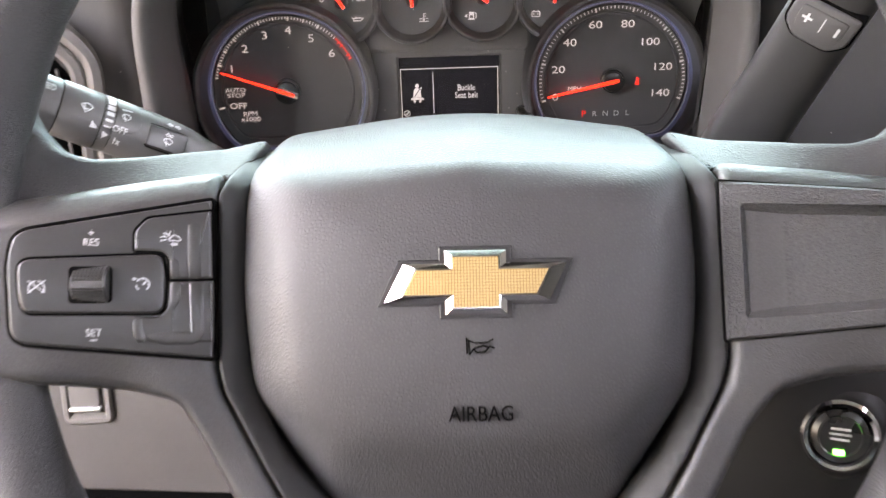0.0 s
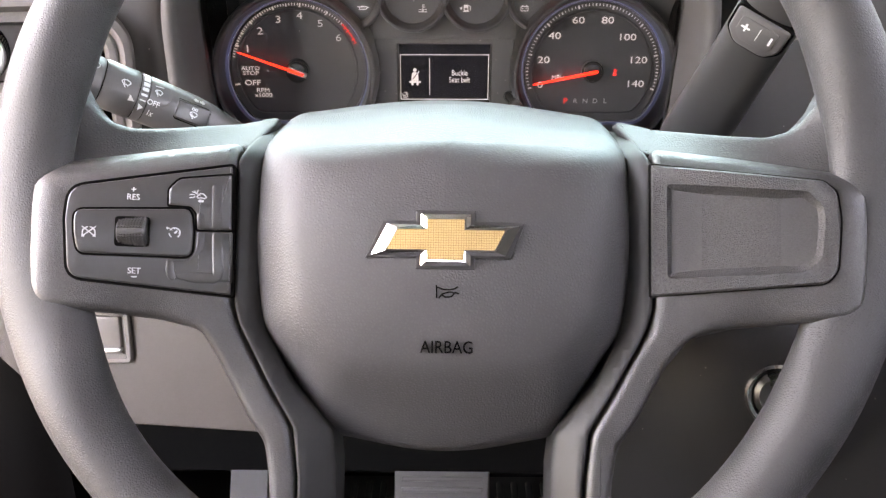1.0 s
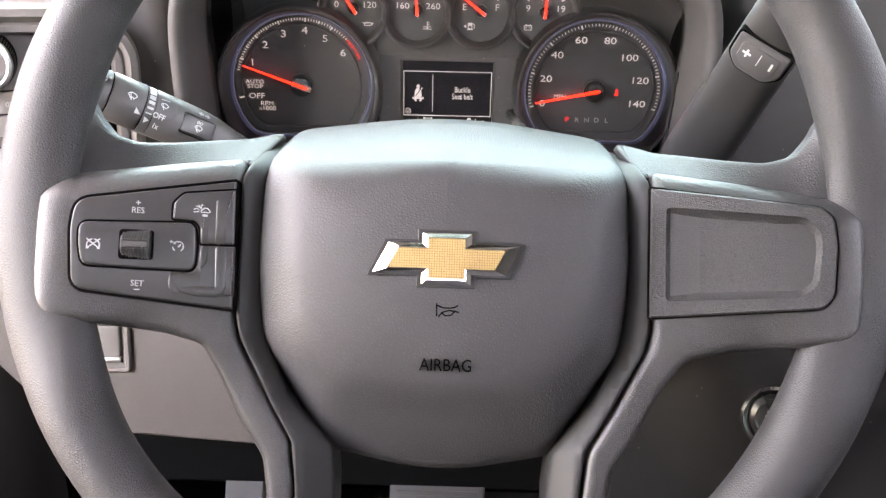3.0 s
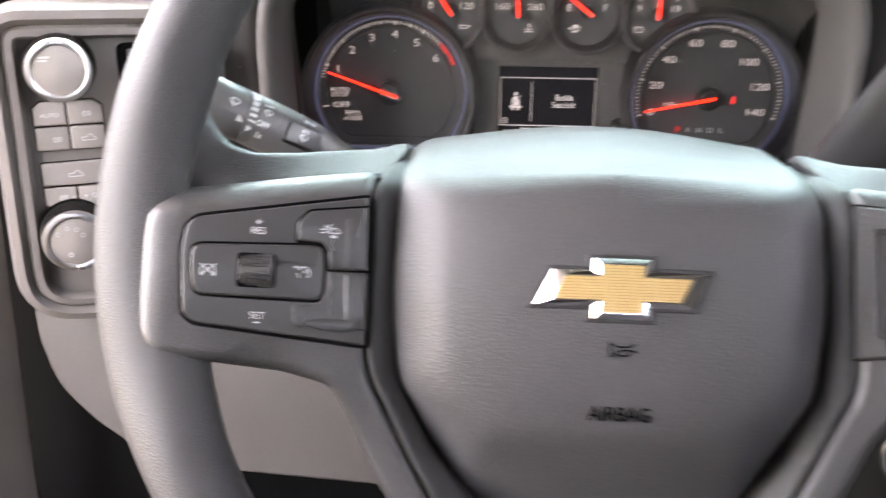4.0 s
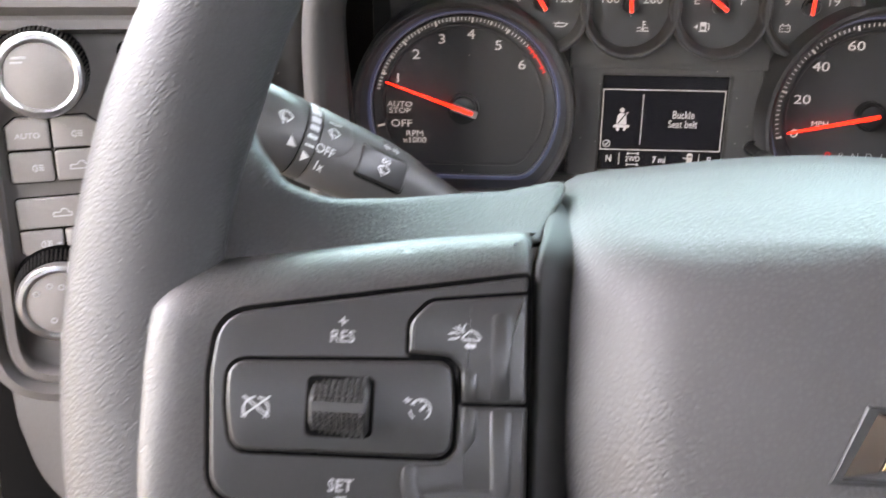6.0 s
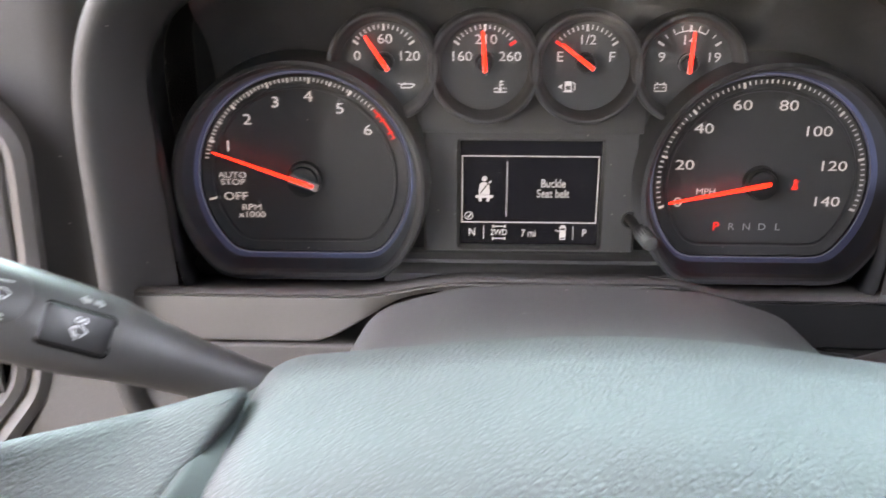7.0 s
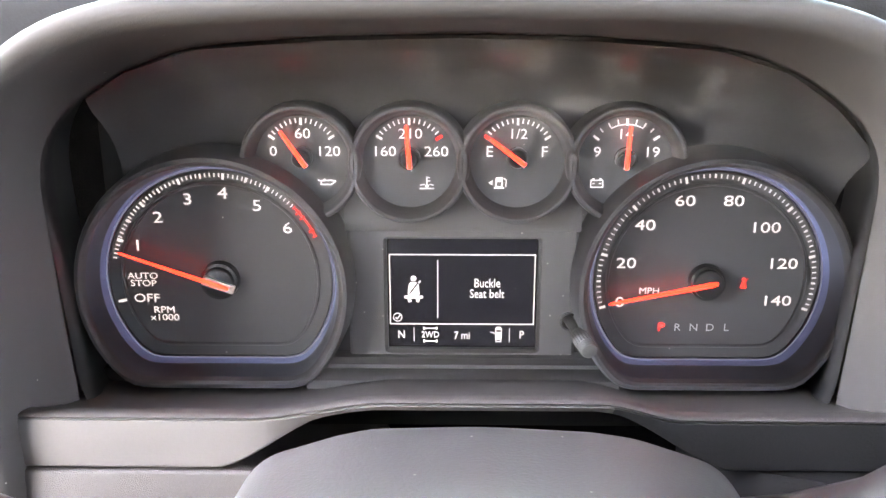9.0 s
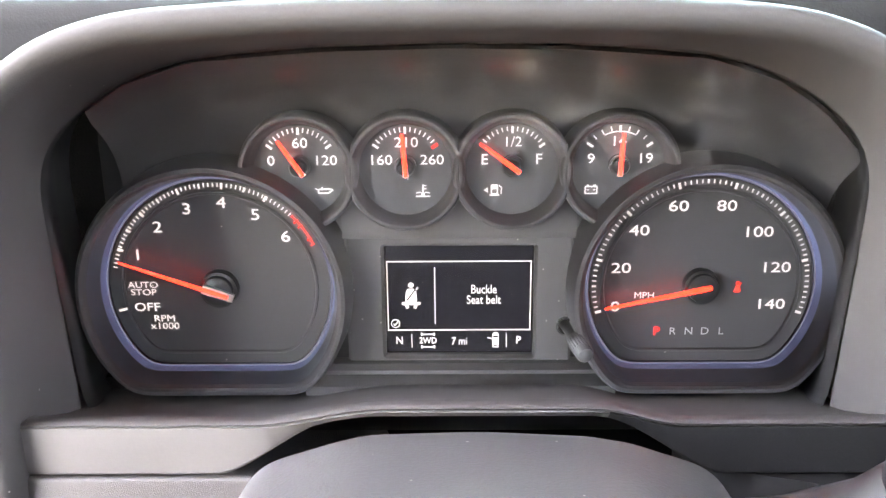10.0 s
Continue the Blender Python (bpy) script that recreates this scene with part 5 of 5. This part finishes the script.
rings = [arch(0.068, 0.055, -0.06, 0.070), arch(0.078, 0.066, -0.07, 0.064), arch(0.081, 0.074, -0.075, 0.045), arch(0.083, 0.090, -0.080, -0.004), arch(0.083, 0.089, -0.082, -0.050), arch(0.082, 0.080, -0.082, -0.12)]
part("shroud", loft(rings), SHROUD, col, "dark grained two-piece shroud", local=True)
b = loft([lift(circle(0.045, 32), 0.05), lift(circle(0.045, 32), 0.13)])
part("hub_sleeve", b, GAP, col, "black sleeve", local=True)


# ---- wiper and indicator stalk ----
ex = Vector((0.762, 0.436, -0.480)).normalized()
ez = Vector((0.12, -0.80, 0.50))
ez = (ez - ex * ez.dot(ex)).normalized()
tip = Vector((-0.1609, 0.3468, 0.7300)) - ez * 0.0100 - ex * 0.0235
SM = Matrix.Translation(tip) @ Matrix((ex, ez.cross(ex), ez)).transposed().to_4x4()
stalk = thing("wiper_stalk", SM, "dark grey wiper and indicator stalk with white signs", "control stalk")


def tube(rows, seg=32):
    """Sections along the stalk: place, half depth, half height, drop."""
    return loft([[Vector((x, b_ * math.cos(w) - dr, a * math.sin(w))) for w in (2 * math.pi * k / seg for k in range(seg))] for x, a, b_, dr in rows])


def spart(name, bm, mat, label="", parent=None):
    return part(name, bm, mat, parent or stalk, label, local=True)


LEVER = material("lever_plastic", (0.026, 0.026, 0.026), 0.38, grain=2200, bump=0.2, distance=0.0002)
STALK = material("stalk_plastic", (0.062, 0.061, 0.061), 0.42, grain=2200, bump=0.2, distance=0.0002)
spart("tip_knob", tube([(-0.0040, 0.006, 0.009, 0), (-0.0030, 0.0085, 0.0118, 0), (-0.0005, 0.0093, 0.0127, 0), (0.0115, 0.0097, 0.0130, 0), (0.0120, 0.0093, 0.0127, 0)]), STALK, "smooth end knob")
spart("collar", tube([(0.0120, 0.0090, 0.0124, 0), (0.0127, 0.0090, 0.0124, 0)]), GAP, "black joint")
spart("twist_grip", tube([(0.0127, 0.0094, 0.0128, 0), (0.0133, 0.0098, 0.0131, 0), (0.0305, 0.0100, 0.0133, 0), (0.0310, 0.0096, 0.0130, 0)]), STALK, "turning wiper ring")
spart("collar", tube([(0.0310, 0.0093, 0.0127, 0), (0.0315, 0.0093, 0.0127, 0)]), GAP, "black joint")
ring = spart("scale_ring", tube([(0.0315, 0.0099, 0.0132, 0), (0.0362, 0.0099, 0.0132, 0)]), STALK, "ring with white scale bars")
spart("collar", tube([(0.0362, 0.0093, 0.0127, 0), (0.0367, 0.0093, 0.0127, 0)]), GAP, "black joint")
spart("arm", tube([(0.0367, 0.0096, 0.0130, 0), (0.0374, 0.0100, 0.0133, 0), (0.052, 0.0101, 0.0132, 0), (0.064, 0.0100, 0.0128, 0.0), (0.074, 0.0096, 0.0118, 0.000), (0.086, 0.0088, 0.0100, 0.001), (0.100, 0.0082, 0.0088, 0.002), (0.120, 0.0082, 0.0085, 0.004), (0.15, 0.0090, 0.009, 0.006)]), STALK, "tapering arm")


def on_stalk(x, v, a=0.0100, b_=0.0132):
    """The height of the stalk's front over the axis."""
    return a * math.sqrt(max(0.0, 1 - (v / b_) ** 2))


def print_on(bm, lift_=0.00015):
    sliced(bm, 1, -0.0125, 0.0125, 0.0010)
    for v in bm.verts:
        v.co.z += on_stalk(v.co.x, v.co.y) + lift_
    return bm


# scale bars round the ring
for v, w in ((0.0112, 0.0034), (0.0086, 0.0040), (0.0056, 0.0040), (0.0026, 0.0032), (-0.0006, 0.0022), (-0.0036, 0.0012)):
    b = plate(box_outline(0.0322, v - w * 0.3, 0.0356, v + w * 0.3, 0.0003, 2), 0.0, 0.0002, 0.0001, 1)
    spart("scale_bar", print_on(b), PRINT, parent=ring)
b = plate([Vector((0.0324, -0.0058)), Vector((0.0354, -0.0070)), Vector((0.0330, -0.0090))], 0.0, 0.0002, 0.00005, 1)
spart("scale_mark", print_on(b), PRINT, parent=ring)
b = plate([Vector((0.0268, -0.0030)), Vector((0.0300, -0.0058)), Vector((0.0266, -0.0062))], 0.0, 0.0002, 0.00005, 1)
spart("pointer_mark", print_on(b), PRINT)


def wiper_sign(x, v, s):
    return joined(arc(x, v - 0.6 * s, 1.5 * s, 35, 145, 0.26 * s, 0.0, 0.0002, 6), bar(x - 1.25 * s, v + 0.25 * s, x - 0.45 * s, v - 0.75 * s, 0.26 * s, 0, 0.0002), bar(x + 1.25 * s, v + 0.25 * s, x + 0.45 * s, v - 0.75 * s, 0.26 * s, 0, 0.0002),
                  arc(x, v - 1.0 * s, 0.6 * s, 20, 160, 0.26 * s, 0, 0.0002, 4), bar(x - 0.7 * s, v + 0.7 * s, x - 0.1 * s, v - 1.3 * s, 0.24 * s, 0, 0.0002))


spart("wiper_sign", print_on(wiper_sign(0.0232, 0.0020, 0.0020)), PRINT, "white wiper sign")
spart("wash_sign", print_on(joined(wiper_sign(0.0410, 0.0036, 0.0017), bar(0.0386, 0.0069, 0.0434, 0.0074, 0.0004, 0, 0.0002))), PRINT, "white wash sign")
spart("lettering", print_on(words("OFF", 0.0042, 0.0396, -0.0031, 0.0, 0.95, 0.0001, 0, 0.00005)), PRINT, "white word OFF")
spart("lettering", print_on(words("1x", 0.0038, 0.0396, -0.0084, 0.0, 0.9, 0.0001, 0, 0.00005)), PRINT, "white marking 1x")
b = plate(rounded([(0.0365, 0.0105), (0.0470, 0.0105), (0.0490, 0.0040), (0.0465, -0.0030), (0.0365, -0.0052)], [0.001, 0.004, 0.006, 0.006, 0.001], 5), -0.001, 0.0002, 0.0002, 2)
spart("raised_field", print_on(sliced(b, 0, 0.037, 0.049, 0.003), 0.0), STALK, "softly raised field")
spart("lamp_sign", print_on(joined(arc(0.0070, 0.0055, 0.0015, -90, 90, 0.0004, 0, 0.0002, 8), bar(0.0070, 0.0040, 0.0070, 0.0070, 0.0004, 0, 0.0002), bar(0.0045, 0.0067, 0.0064, 0.0067, 0.0004, 0, 0.0002), bar(0.0045, 0.0055, 0.0064, 0.0055, 0.0004, 0, 0.0002), bar(0.0045, 0.0043, 0.0064, 0.0043, 0.0004, 0, 0.0002))), PRINT, "white lamp sign")
A0 = Vector((0.0640, 0.0080))
spart("arrow_sign", print_on(joined(plate([A0 + Vector(q) for q in ((-0.0036, 0.0), (-0.0018, 0.0013), (-0.0018, -0.0013))], 0, 0.0002, 0.00005, 1), bar(A0.x - 0.0018, A0.y, A0.x - 0.0004, A0.y, 0.0012, 0, 0.0002),
                                   plate([A0 + Vector(q) for q in ((0.0036, 0.0), (0.0018, -0.0013), (0.0018, 0.0013))], 0, 0.0002, 0.00005, 1), bar(A0.x + 0.0004, A0.y, A0.x + 0.0018, A0.y, 0.0012, 0, 0.0002))), DIM, "pale indicator arrows")
BO = box_outline(0.0522, -0.0058, 0.0712, 0.0050, 0.0016, 4)


def raised(bm, z):
    for v in bm.verts:
        v.co.z += z
    return bm


spart("joint", raised(plate(grown(BO, 0.0006), -0.004, 0.0004, 0.0002, 1), 0.0090), GAP, "black joint")
wash = spart("wash_key", raised(plate(BO, -0.003, 0.0014, 0.0008, 3), 0.0090), BLACK, "black washer key")
spart("wash_sign", raised(joined(wiper_sign(0.0620, -0.0010, 0.0018), arc(0.0612, 0.0022, 0.0007, 0, 360, 0.0004, 0, 0.0002, 8), arc(0.0630, 0.0022, 0.0007, 0, 360, 0.0004, 0, 0.0002, 8)), 0.0104), PRINT, "white washer sign", wash)


# ---- gear lever ----
top, low = Vector((0.1800, 0.3660, 0.7690)), Vector((0.1630, 0.4320, 0.6830))
ex = (low - top).normalized()
ez = Vector((-0.33, -0.92, 0.16))
ez = (ez - ex * ez.dot(ex)).normalized()
LM = Matrix.Translation(top) @ Matrix((ex, ez.cross(ex), ez)).transposed().to_4x4()
lever = thing("gear_lever", LM, "dark column gear lever with plus and minus key", "gear lever")


def blade(x, w, a, n=28):
    return [Vector((x, w * math.copysign(abs(math.cos(t)) ** 0.75, math.cos(t)), a * math.copysign(abs(math.sin(t)) ** 0.75, math.sin(t)))) for t in (2 * math.pi * k / n for k in range(n))]


b = loft([blade(x, w, a) for x, w, a in ((-0.05, 0.014, 0.010), (-0.045, 0.0165, 0.0120), (0.0, 0.0178, 0.0125), (0.040, 0.0182, 0.0128), (0.07, 0.019, 0.014), (0.10, 0.020, 0.015), (0.125, 0.020, 0.016), (0.132, 0.017, 0.013))])
part("arm", b, LEVER, lever, "dark satin lever arm", local=True)
neck = low + ex * 0.010
part("root", swept([neck, (0.146, 0.452, 0.652), (0.126, 0.470, 0.634), (0.085, 0.482, 0.622), (0.060, 0.486, 0.618)], [0.0165, 0.0165, 0.016, 0.0155, 0.015], 20), LEVER, lever, "curved lever root")
KO = rounded([(-0.0010, -0.0150), (0.0140, -0.0150), (0.0210, -0.0085), (0.0210, 0.0085), (0.0140, 0.0150), (-0.0010, 0.0152)], [0.002, 0.007, 0.007, 0.007, 0.007, 0.002], 5)
KF = rounded([(0.0022, -0.0110), (0.0128, -0.0110), (0.0170, -0.0070), (0.0170, 0.0070), (0.0128, 0.0110), (0.0022, 0.0112)], [0.002, 0.005, 0.005, 0.005, 0.005, 0.002], 5)
part("joint", plate(grown(KO, 0.0013), -0.004, 0.0129, 0.0002, 1), GAP, lever, "black joint", local=True)
k_ = part("shift_key", plate(KO, 0.0, 0.0146, 0.0014, 3), STALK, lever, "black tap-shift key", local=True)
part("raised_field", plate(KF, 0.012, 0.0153, 0.0007, 2), STALK, k_, local=True)
part("plus_sign", joined(bar(0.0055, -0.0065, 0.0105, -0.0065, 0.0011, 0.0152, 0.0156), bar(0.0080, -0.0090, 0.0080, -0.0040, 0.0011, 0.0152, 0.0156)), PRINT, k_, "white plus", local=True)
part("minus_sign", bar(0.0058, 0.0082, 0.0108, 0.0082, 0.0012, 0.0152, 0.0156), PRINT, k_, "white minus", local=True)
part("divider", bar(0.0042, 0.0010, 0.0122, 0.0010, 0.0004, 0.0152, 0.0156), PRINT, k_, "thin white line", local=True)


# ---- light switches in the bezel ----
sw = thing("light_switch_panel", BZ @ Matrix.Translation((0, 0, -0.007)), "warm grey light switch panel with two chrome-edged knobs", "switch panel")
SWP = material("switch_grey", (0.21, 0.192, 0.183), 0.42, grain=2500, bump=0.1)


def swp(name, bm, mat, label="", parent=None):
    return part(name, bm, mat, parent or sw, label, local=True)


def knob(cx, cy, label, k=0.90):
    def ring_(r, c):
        return lift(circle(r * k, 56, cx, cy), c * k)
    o = swp("knob", loft([ring_(0.0235, -0.002), ring_(0.0235, 0.004), ring_(0.0224, 0.005), ring_(0.0214, 0.022), ring_(0.0205, 0.0235)]), GAP, label)
    pieces = []
    c = Vector((cx, cy))
    for n in range(64):
        w = 2 * math.pi * n / 64
        p, q = Vector((math.cos(w), math.sin(w))), Vector((-math.sin(w), math.cos(w)))
        pieces.append(loft([lift([c + (p * 0.0221 - q * 0.0006) * k, c + p * 0.0230 * k, c + (p * 0.0221 + q * 0.0006) * k], 0.006 * k), lift([c + (p * 0.0212 - q * 0.0006) * k, c + p * 0.0221 * k, c + (p * 0.0212 + q * 0.0006) * k], 0.021 * k)]))
    swp("ribs", joined(*pieces), EMBOSS, "fine black ribs", o)
    b = loft([ring_(0.0212, 0.0225), ring_(0.0212, 0.0240), ring_(0.0200, 0.0262), ring_(0.0180, 0.0268), ring_(0.0166, 0.0262), ring_(0.0162, 0.0250)], False, False)
    swp("chrome_ring", b, SATIN, "satin chrome ring", o)
    swp("cap", loft([ring_(0.0164, 0.022), ring_(0.0164, 0.0252), ring_(0.0158, 0.0256)]), SWP, "grey cap", o)
    return o


k1 = knob(-0.0128, 0.0660, "black ribbed knob with a chrome ring")
k2 = knob(-0.0168, -0.0412, "black ribbed knob with a chrome ring", 0.94)
swp("knob_print", joined(bar(-0.0230, 0.0742, -0.0170, 0.0742, 0.0010, 0.0232, 0.0238), bar(-0.0235, 0.0722, -0.0185, 0.0722, 0.0008, 0.0232, 0.0238)), DIM, "worn pale print", k1)
pr = [arc(-0.0200 + 0.0088 * math.cos(radians(a)), -0.0408 + 0.0088 * math.sin(radians(a)), 0.0013, 0, 360, 0.0006, 0.0240, 0.0246, 8) for a in (140, 95, 60, 25, 265)]
swp("knob_print", joined(*pr), DIM, "worn pale print", k2)


def keycap(pts, r, label=""):
    o = rounded(pts, r, 4)
    swp("joint", plate(grown(o, 0.0006), -0.002, 0.0010, 0.0002, 1), GAP, "black joint")
    return swp("key", plate(o, -0.001, 0.0026, 0.0009, 3), SWP, label)


KL, KM, KR = -0.0320, -0.0124, 0.0085
G = 0.0006
CAPS = [([(KL, 0.0290), (KM - G, 0.0290), (KM - G, 0.0440), (KL + 0.005, 0.0440), (KL, 0.0400)], 0.001), ([(KM + G, 0.0290), (KR, 0.0290), (KR, 0.0400), (KR - 0.005, 0.0440), (KM + G, 0.0440)], 0.001),
        ([(KL, 0.0130), (KM - G, 0.0130), (KM - G, 0.0278), (KL, 0.0278)], 0.002), ([(KM + G, 0.0130), (KR, 0.0130), (KR, 0.0278), (KM + G, 0.0278)], 0.002),
        ([(KL, -0.0100), (KR, -0.0100), (KR, 0.0050), (KL, 0.0050)], 0.002), ([(KL, -0.0215), (KL + 0.005, -0.0260), (KM - G, -0.0260), (KM - G, -0.0112), (KL, -0.0112)], 0.001),
        ([(KM + G, -0.0260), (KR - 0.005, -0.0260), (KR, -0.0215), (KR, -0.0112), (KM + G, -0.0112)], 0.001)]
MARKS = [(-0.0225, 0.0355, "word"), (-0.0015, 0.0355, "lamp"), (-0.0205, 0.0200, "lamp"), (-0.0015, 0.0200, "truck"), (-0.0120, -0.0030, "truck"), (-0.0215, -0.0180, "dim"), (-0.0020, -0.0180, "bright")]


def icon(x, y, kind):
    """A small printed sign at a key's middle."""
    def ln_(pts):
        return strokes([(x + p, y + q) for p, q in pts], 0.0006, 0.0026, 0.0029)
    if kind == "word":
        return words("AUTO", 0.0036, x, y, 0.0027, 1.1, 0.0001, 0, 0.00004)
    if kind == "truck":
        return joined(ln_([(-0.0040, -0.0014), (-0.0040, 0.0006), (-0.0008, 0.0006), (0.0, 0.0022), (0.0020, 0.0022), (0.0030, 0.0006), (0.0042, 0.0002), (0.0042, -0.0014), (-0.0040, -0.0014)]))
    rays = [ln_([(0.0008, q), (0.0032, q - 0.0003)]) for q in (0.0014, 0.0003, -0.0008)]
    lamp = arc(x, y, 0.0016, 90, 270, 0.0006, 0.0026, 0.0029)
    if kind == "dim":
        rays += [ln_([(0.0052, 0.0), (0.0074, 0.0)])]
    if kind == "bright":
        rays += [ln_([(-0.0068, 0.0), (-0.0044, 0.0)]), ln_([(-0.0056, 0.0012), (-0.0056, -0.0012)])]
    return joined(lamp, ln_([(0.0, 0.0016), (0.0, -0.0016)]), *rays)


for (pts, r), (mx, my, mw) in zip(CAPS, MARKS):
    k_ = keycap(pts, r)
    swp("key_print", icon(mx, my, mw), DIM, "worn pale print", k_)

# tall air vent beside the switches
vent = thing("air_vent", BZ @ Matrix.Translation((0.045, 0, -0.007)), "tall black air vent with upright vanes and a chrome tab", "air vent")


def vp(name, bm, mat, label="", parent=None):
    return part(name, bm, mat, parent or vent, label, local=True)


TH = rounded([(-0.024, -0.076), (0.002, -0.076), (0.0215, -0.045), (0.0225, 0.060), (0.010, 0.078), (-0.024, 0.078)], [0.01, 0.02, 0.03, 0.015, 0.015, 0.006], 6)
vp("throat", plate(TH, -0.03, 0.0008, 0.0006, 2), GAP, "black vent throat")
for k in range(4):
    x = -0.0165 + k * 0.0105
    lo = -0.072 + max(0.0, x) * 1.8
    v = vp("vane", plate(box_outline(x - 0.0011, lo, x + 0.0011, 0.074 - max(0.0, x) * 0.6, 0.0008, 3), 0.0004, 0.0050, 0.0008, 2), BEZEL, "upright black vane")
    vp("vane_edge", plate(box_outline(x - 0.0005, lo + 0.002, x + 0.0005, 0.072 - max(0.0, x) * 0.6, 0.0003, 2), 0.0048, 0.0056, 0.0003, 1), SATIN if k == 1 else FACIA, "pale vane edge", v)
vp("tab", plate(box_outline(-0.0025, -0.0190, 0.0060, -0.004, 0.003, 4), 0.004, 0.014, 0.003, 3), CHROME, "bright chrome tab")

# ---- start button ----
IM = facing(0.2525, 0.452, 0.479, -18, -14)
ig = thing("start_button", IM, "round start button with chrome ring and green lamp", "button")
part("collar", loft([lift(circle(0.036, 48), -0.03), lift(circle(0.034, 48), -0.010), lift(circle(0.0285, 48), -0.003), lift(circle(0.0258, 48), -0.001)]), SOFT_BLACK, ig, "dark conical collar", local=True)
part("chrome_ring", loft([lift(circle(0.0245, 64), -0.002), lift(circle(0.0245, 64), 0.004), lift(circle(0.0225, 64), 0.0065), lift(circle(0.0200, 64), 0.0060), lift(circle(0.0185, 64), 0.002)], False, False), CHROME, ig, "chrome ring", local=True)
part("cap", loft([lift(circle(0.0186, 48), -0.001), lift(circle(0.0180, 48), 0.003), lift(circle(0.0140, 48), 0.0045), lift(circle(0.0130, 48), 0.0035)]), BLACK, ig, "black push cap", local=True)
part("lamp", plate(box_outline(-0.0035, -0.0128, 0.0035, -0.0092, 0.0008, 3), 0.0030, 0.0050, 0.0003, 1), GREEN, ig, "lit green lamp", local=True)
part("cap_print", joined(bar(-0.006, 0.0045, 0.006, 0.0045, 0.0016, 0.0034, 0.0038), bar(-0.007, 0.001, 0.007, 0.001, 0.0014, 0.0034, 0.0038), bar(-0.006, -0.0025, 0.006, -0.0025, 0.0014, 0.0034, 0.0038)), DIM, ig, "pale worn print", local=True)

# ---- parking brake release in the knee panel ----
PM = facing(-0.2545, 0.4865, 0.5045, 0, -8.5)
pb = thing("brake_release", PM, "grey parking brake release handle in the knee panel", "handle")
o = box_outline(-0.0145, -0.020, 0.020, 0.024, 0.006, 5)
part("surround", dished(o, grown(o, -0.004), -0.01, 0.002, 0.004, 0.0015, 0.003), STRIP, pb, "grey recessed surround", local=True)
part("handle", plate(box_outline(-0.0095, -0.008, 0.012, 0.018, 0.003, 4), -0.004, 0.001, 0.0015, 3), STRIP, pb, "grey pull handle", local=True)
part("bright_edge", plate(box_outline(-0.0095, -0.0105, 0.012, -0.0075, 0.001, 3), -0.003, 0.003, 0.001, 2), SATIN, pb, "bright lower edge", local=True)

# ---- pedals ----
ped = thing("brake_pedal", pose(0.0, 0.79, 0.0), "wide grey rubber brake pedal on its hanging arm", "pedal")
PF = facing(0.0, 0.750, 0.176, 0, -28)
b = plate(box_outline(-0.056, -0.034, 0.056, 0.064, 0.010, 5), -0.012, 0.0, 0.003, 3)
b.transform(PF)
pad = part("pad", b, PEDAL, ped, "grey rubber pad")
for k in range(7):
    b = plate(box_outline(-0.048, -0.026 + k * 0.0125, 0.048, -0.020 + k * 0.0125, 0.002, 3), -0.001, 0.002, 0.001, 2)
    b.transform(PF)
    part("rib", b, PEDAL, pad)
part("arm", swept([(0.0, 0.765, 0.185), (0.0, 0.80, 0.22), (0.0, 0.83, 0.32), (0.0, 0.85, 0.50), (0.0, 1.005, 0.56)], [0.008] * 5, 12, Vector((1, 0, 0))), GAP, ped, "black steel arm")
# ribbed boot on the firewall and a grey foot rest
mat_ = thing("floor_mat", pose(-0.05, 0.85, 0.0), "black ribbed rubber mat rising up the footwell", "floor mat")
b = slab(-0.28, 0.20, 0.60, 0.98, 0.0, 0.012, 0.004)
part("sheet", b, RUBBER, mat_)
for k in range(22):
    x = -0.26 + k * 0.021
    part("rib", slab(x, x + 0.010, 0.62, 0.96, 0.010, 0.018, 0.003), RUBBER, mat_)
boot = single("foot_rest", loft([[Vector((x, y, z)) for x in (-0.242, -0.200)] + [Vector((x, y, 0.0)) for x in (-0.200, -0.242)] for y, z in ((0.68, 0.12), (0.74, 0.215), (0.80, 0.235), (0.90, 0.24))]), PEDAL, "grey moulded foot rest beside the pedal", "foot rest")

# ---- driver's seat, behind the camera ----
seat = thing("driver_seat", pose(0.0, -0.65, 0.0), "dark cloth driver's seat", "seat")
part("cushion", slab(-0.26, 0.26, -0.85, -0.30, 0.25, 0.42, 0.05), SEAT, seat)
part("backrest", slab(-0.25, 0.25, -1.0, -0.82, 0.40, 1.02, 0.05), SEAT, seat)
part("base", slab(-0.2, 0.2, -0.8, -0.36, 0.0, 0.26, 0.01), GAP, seat)
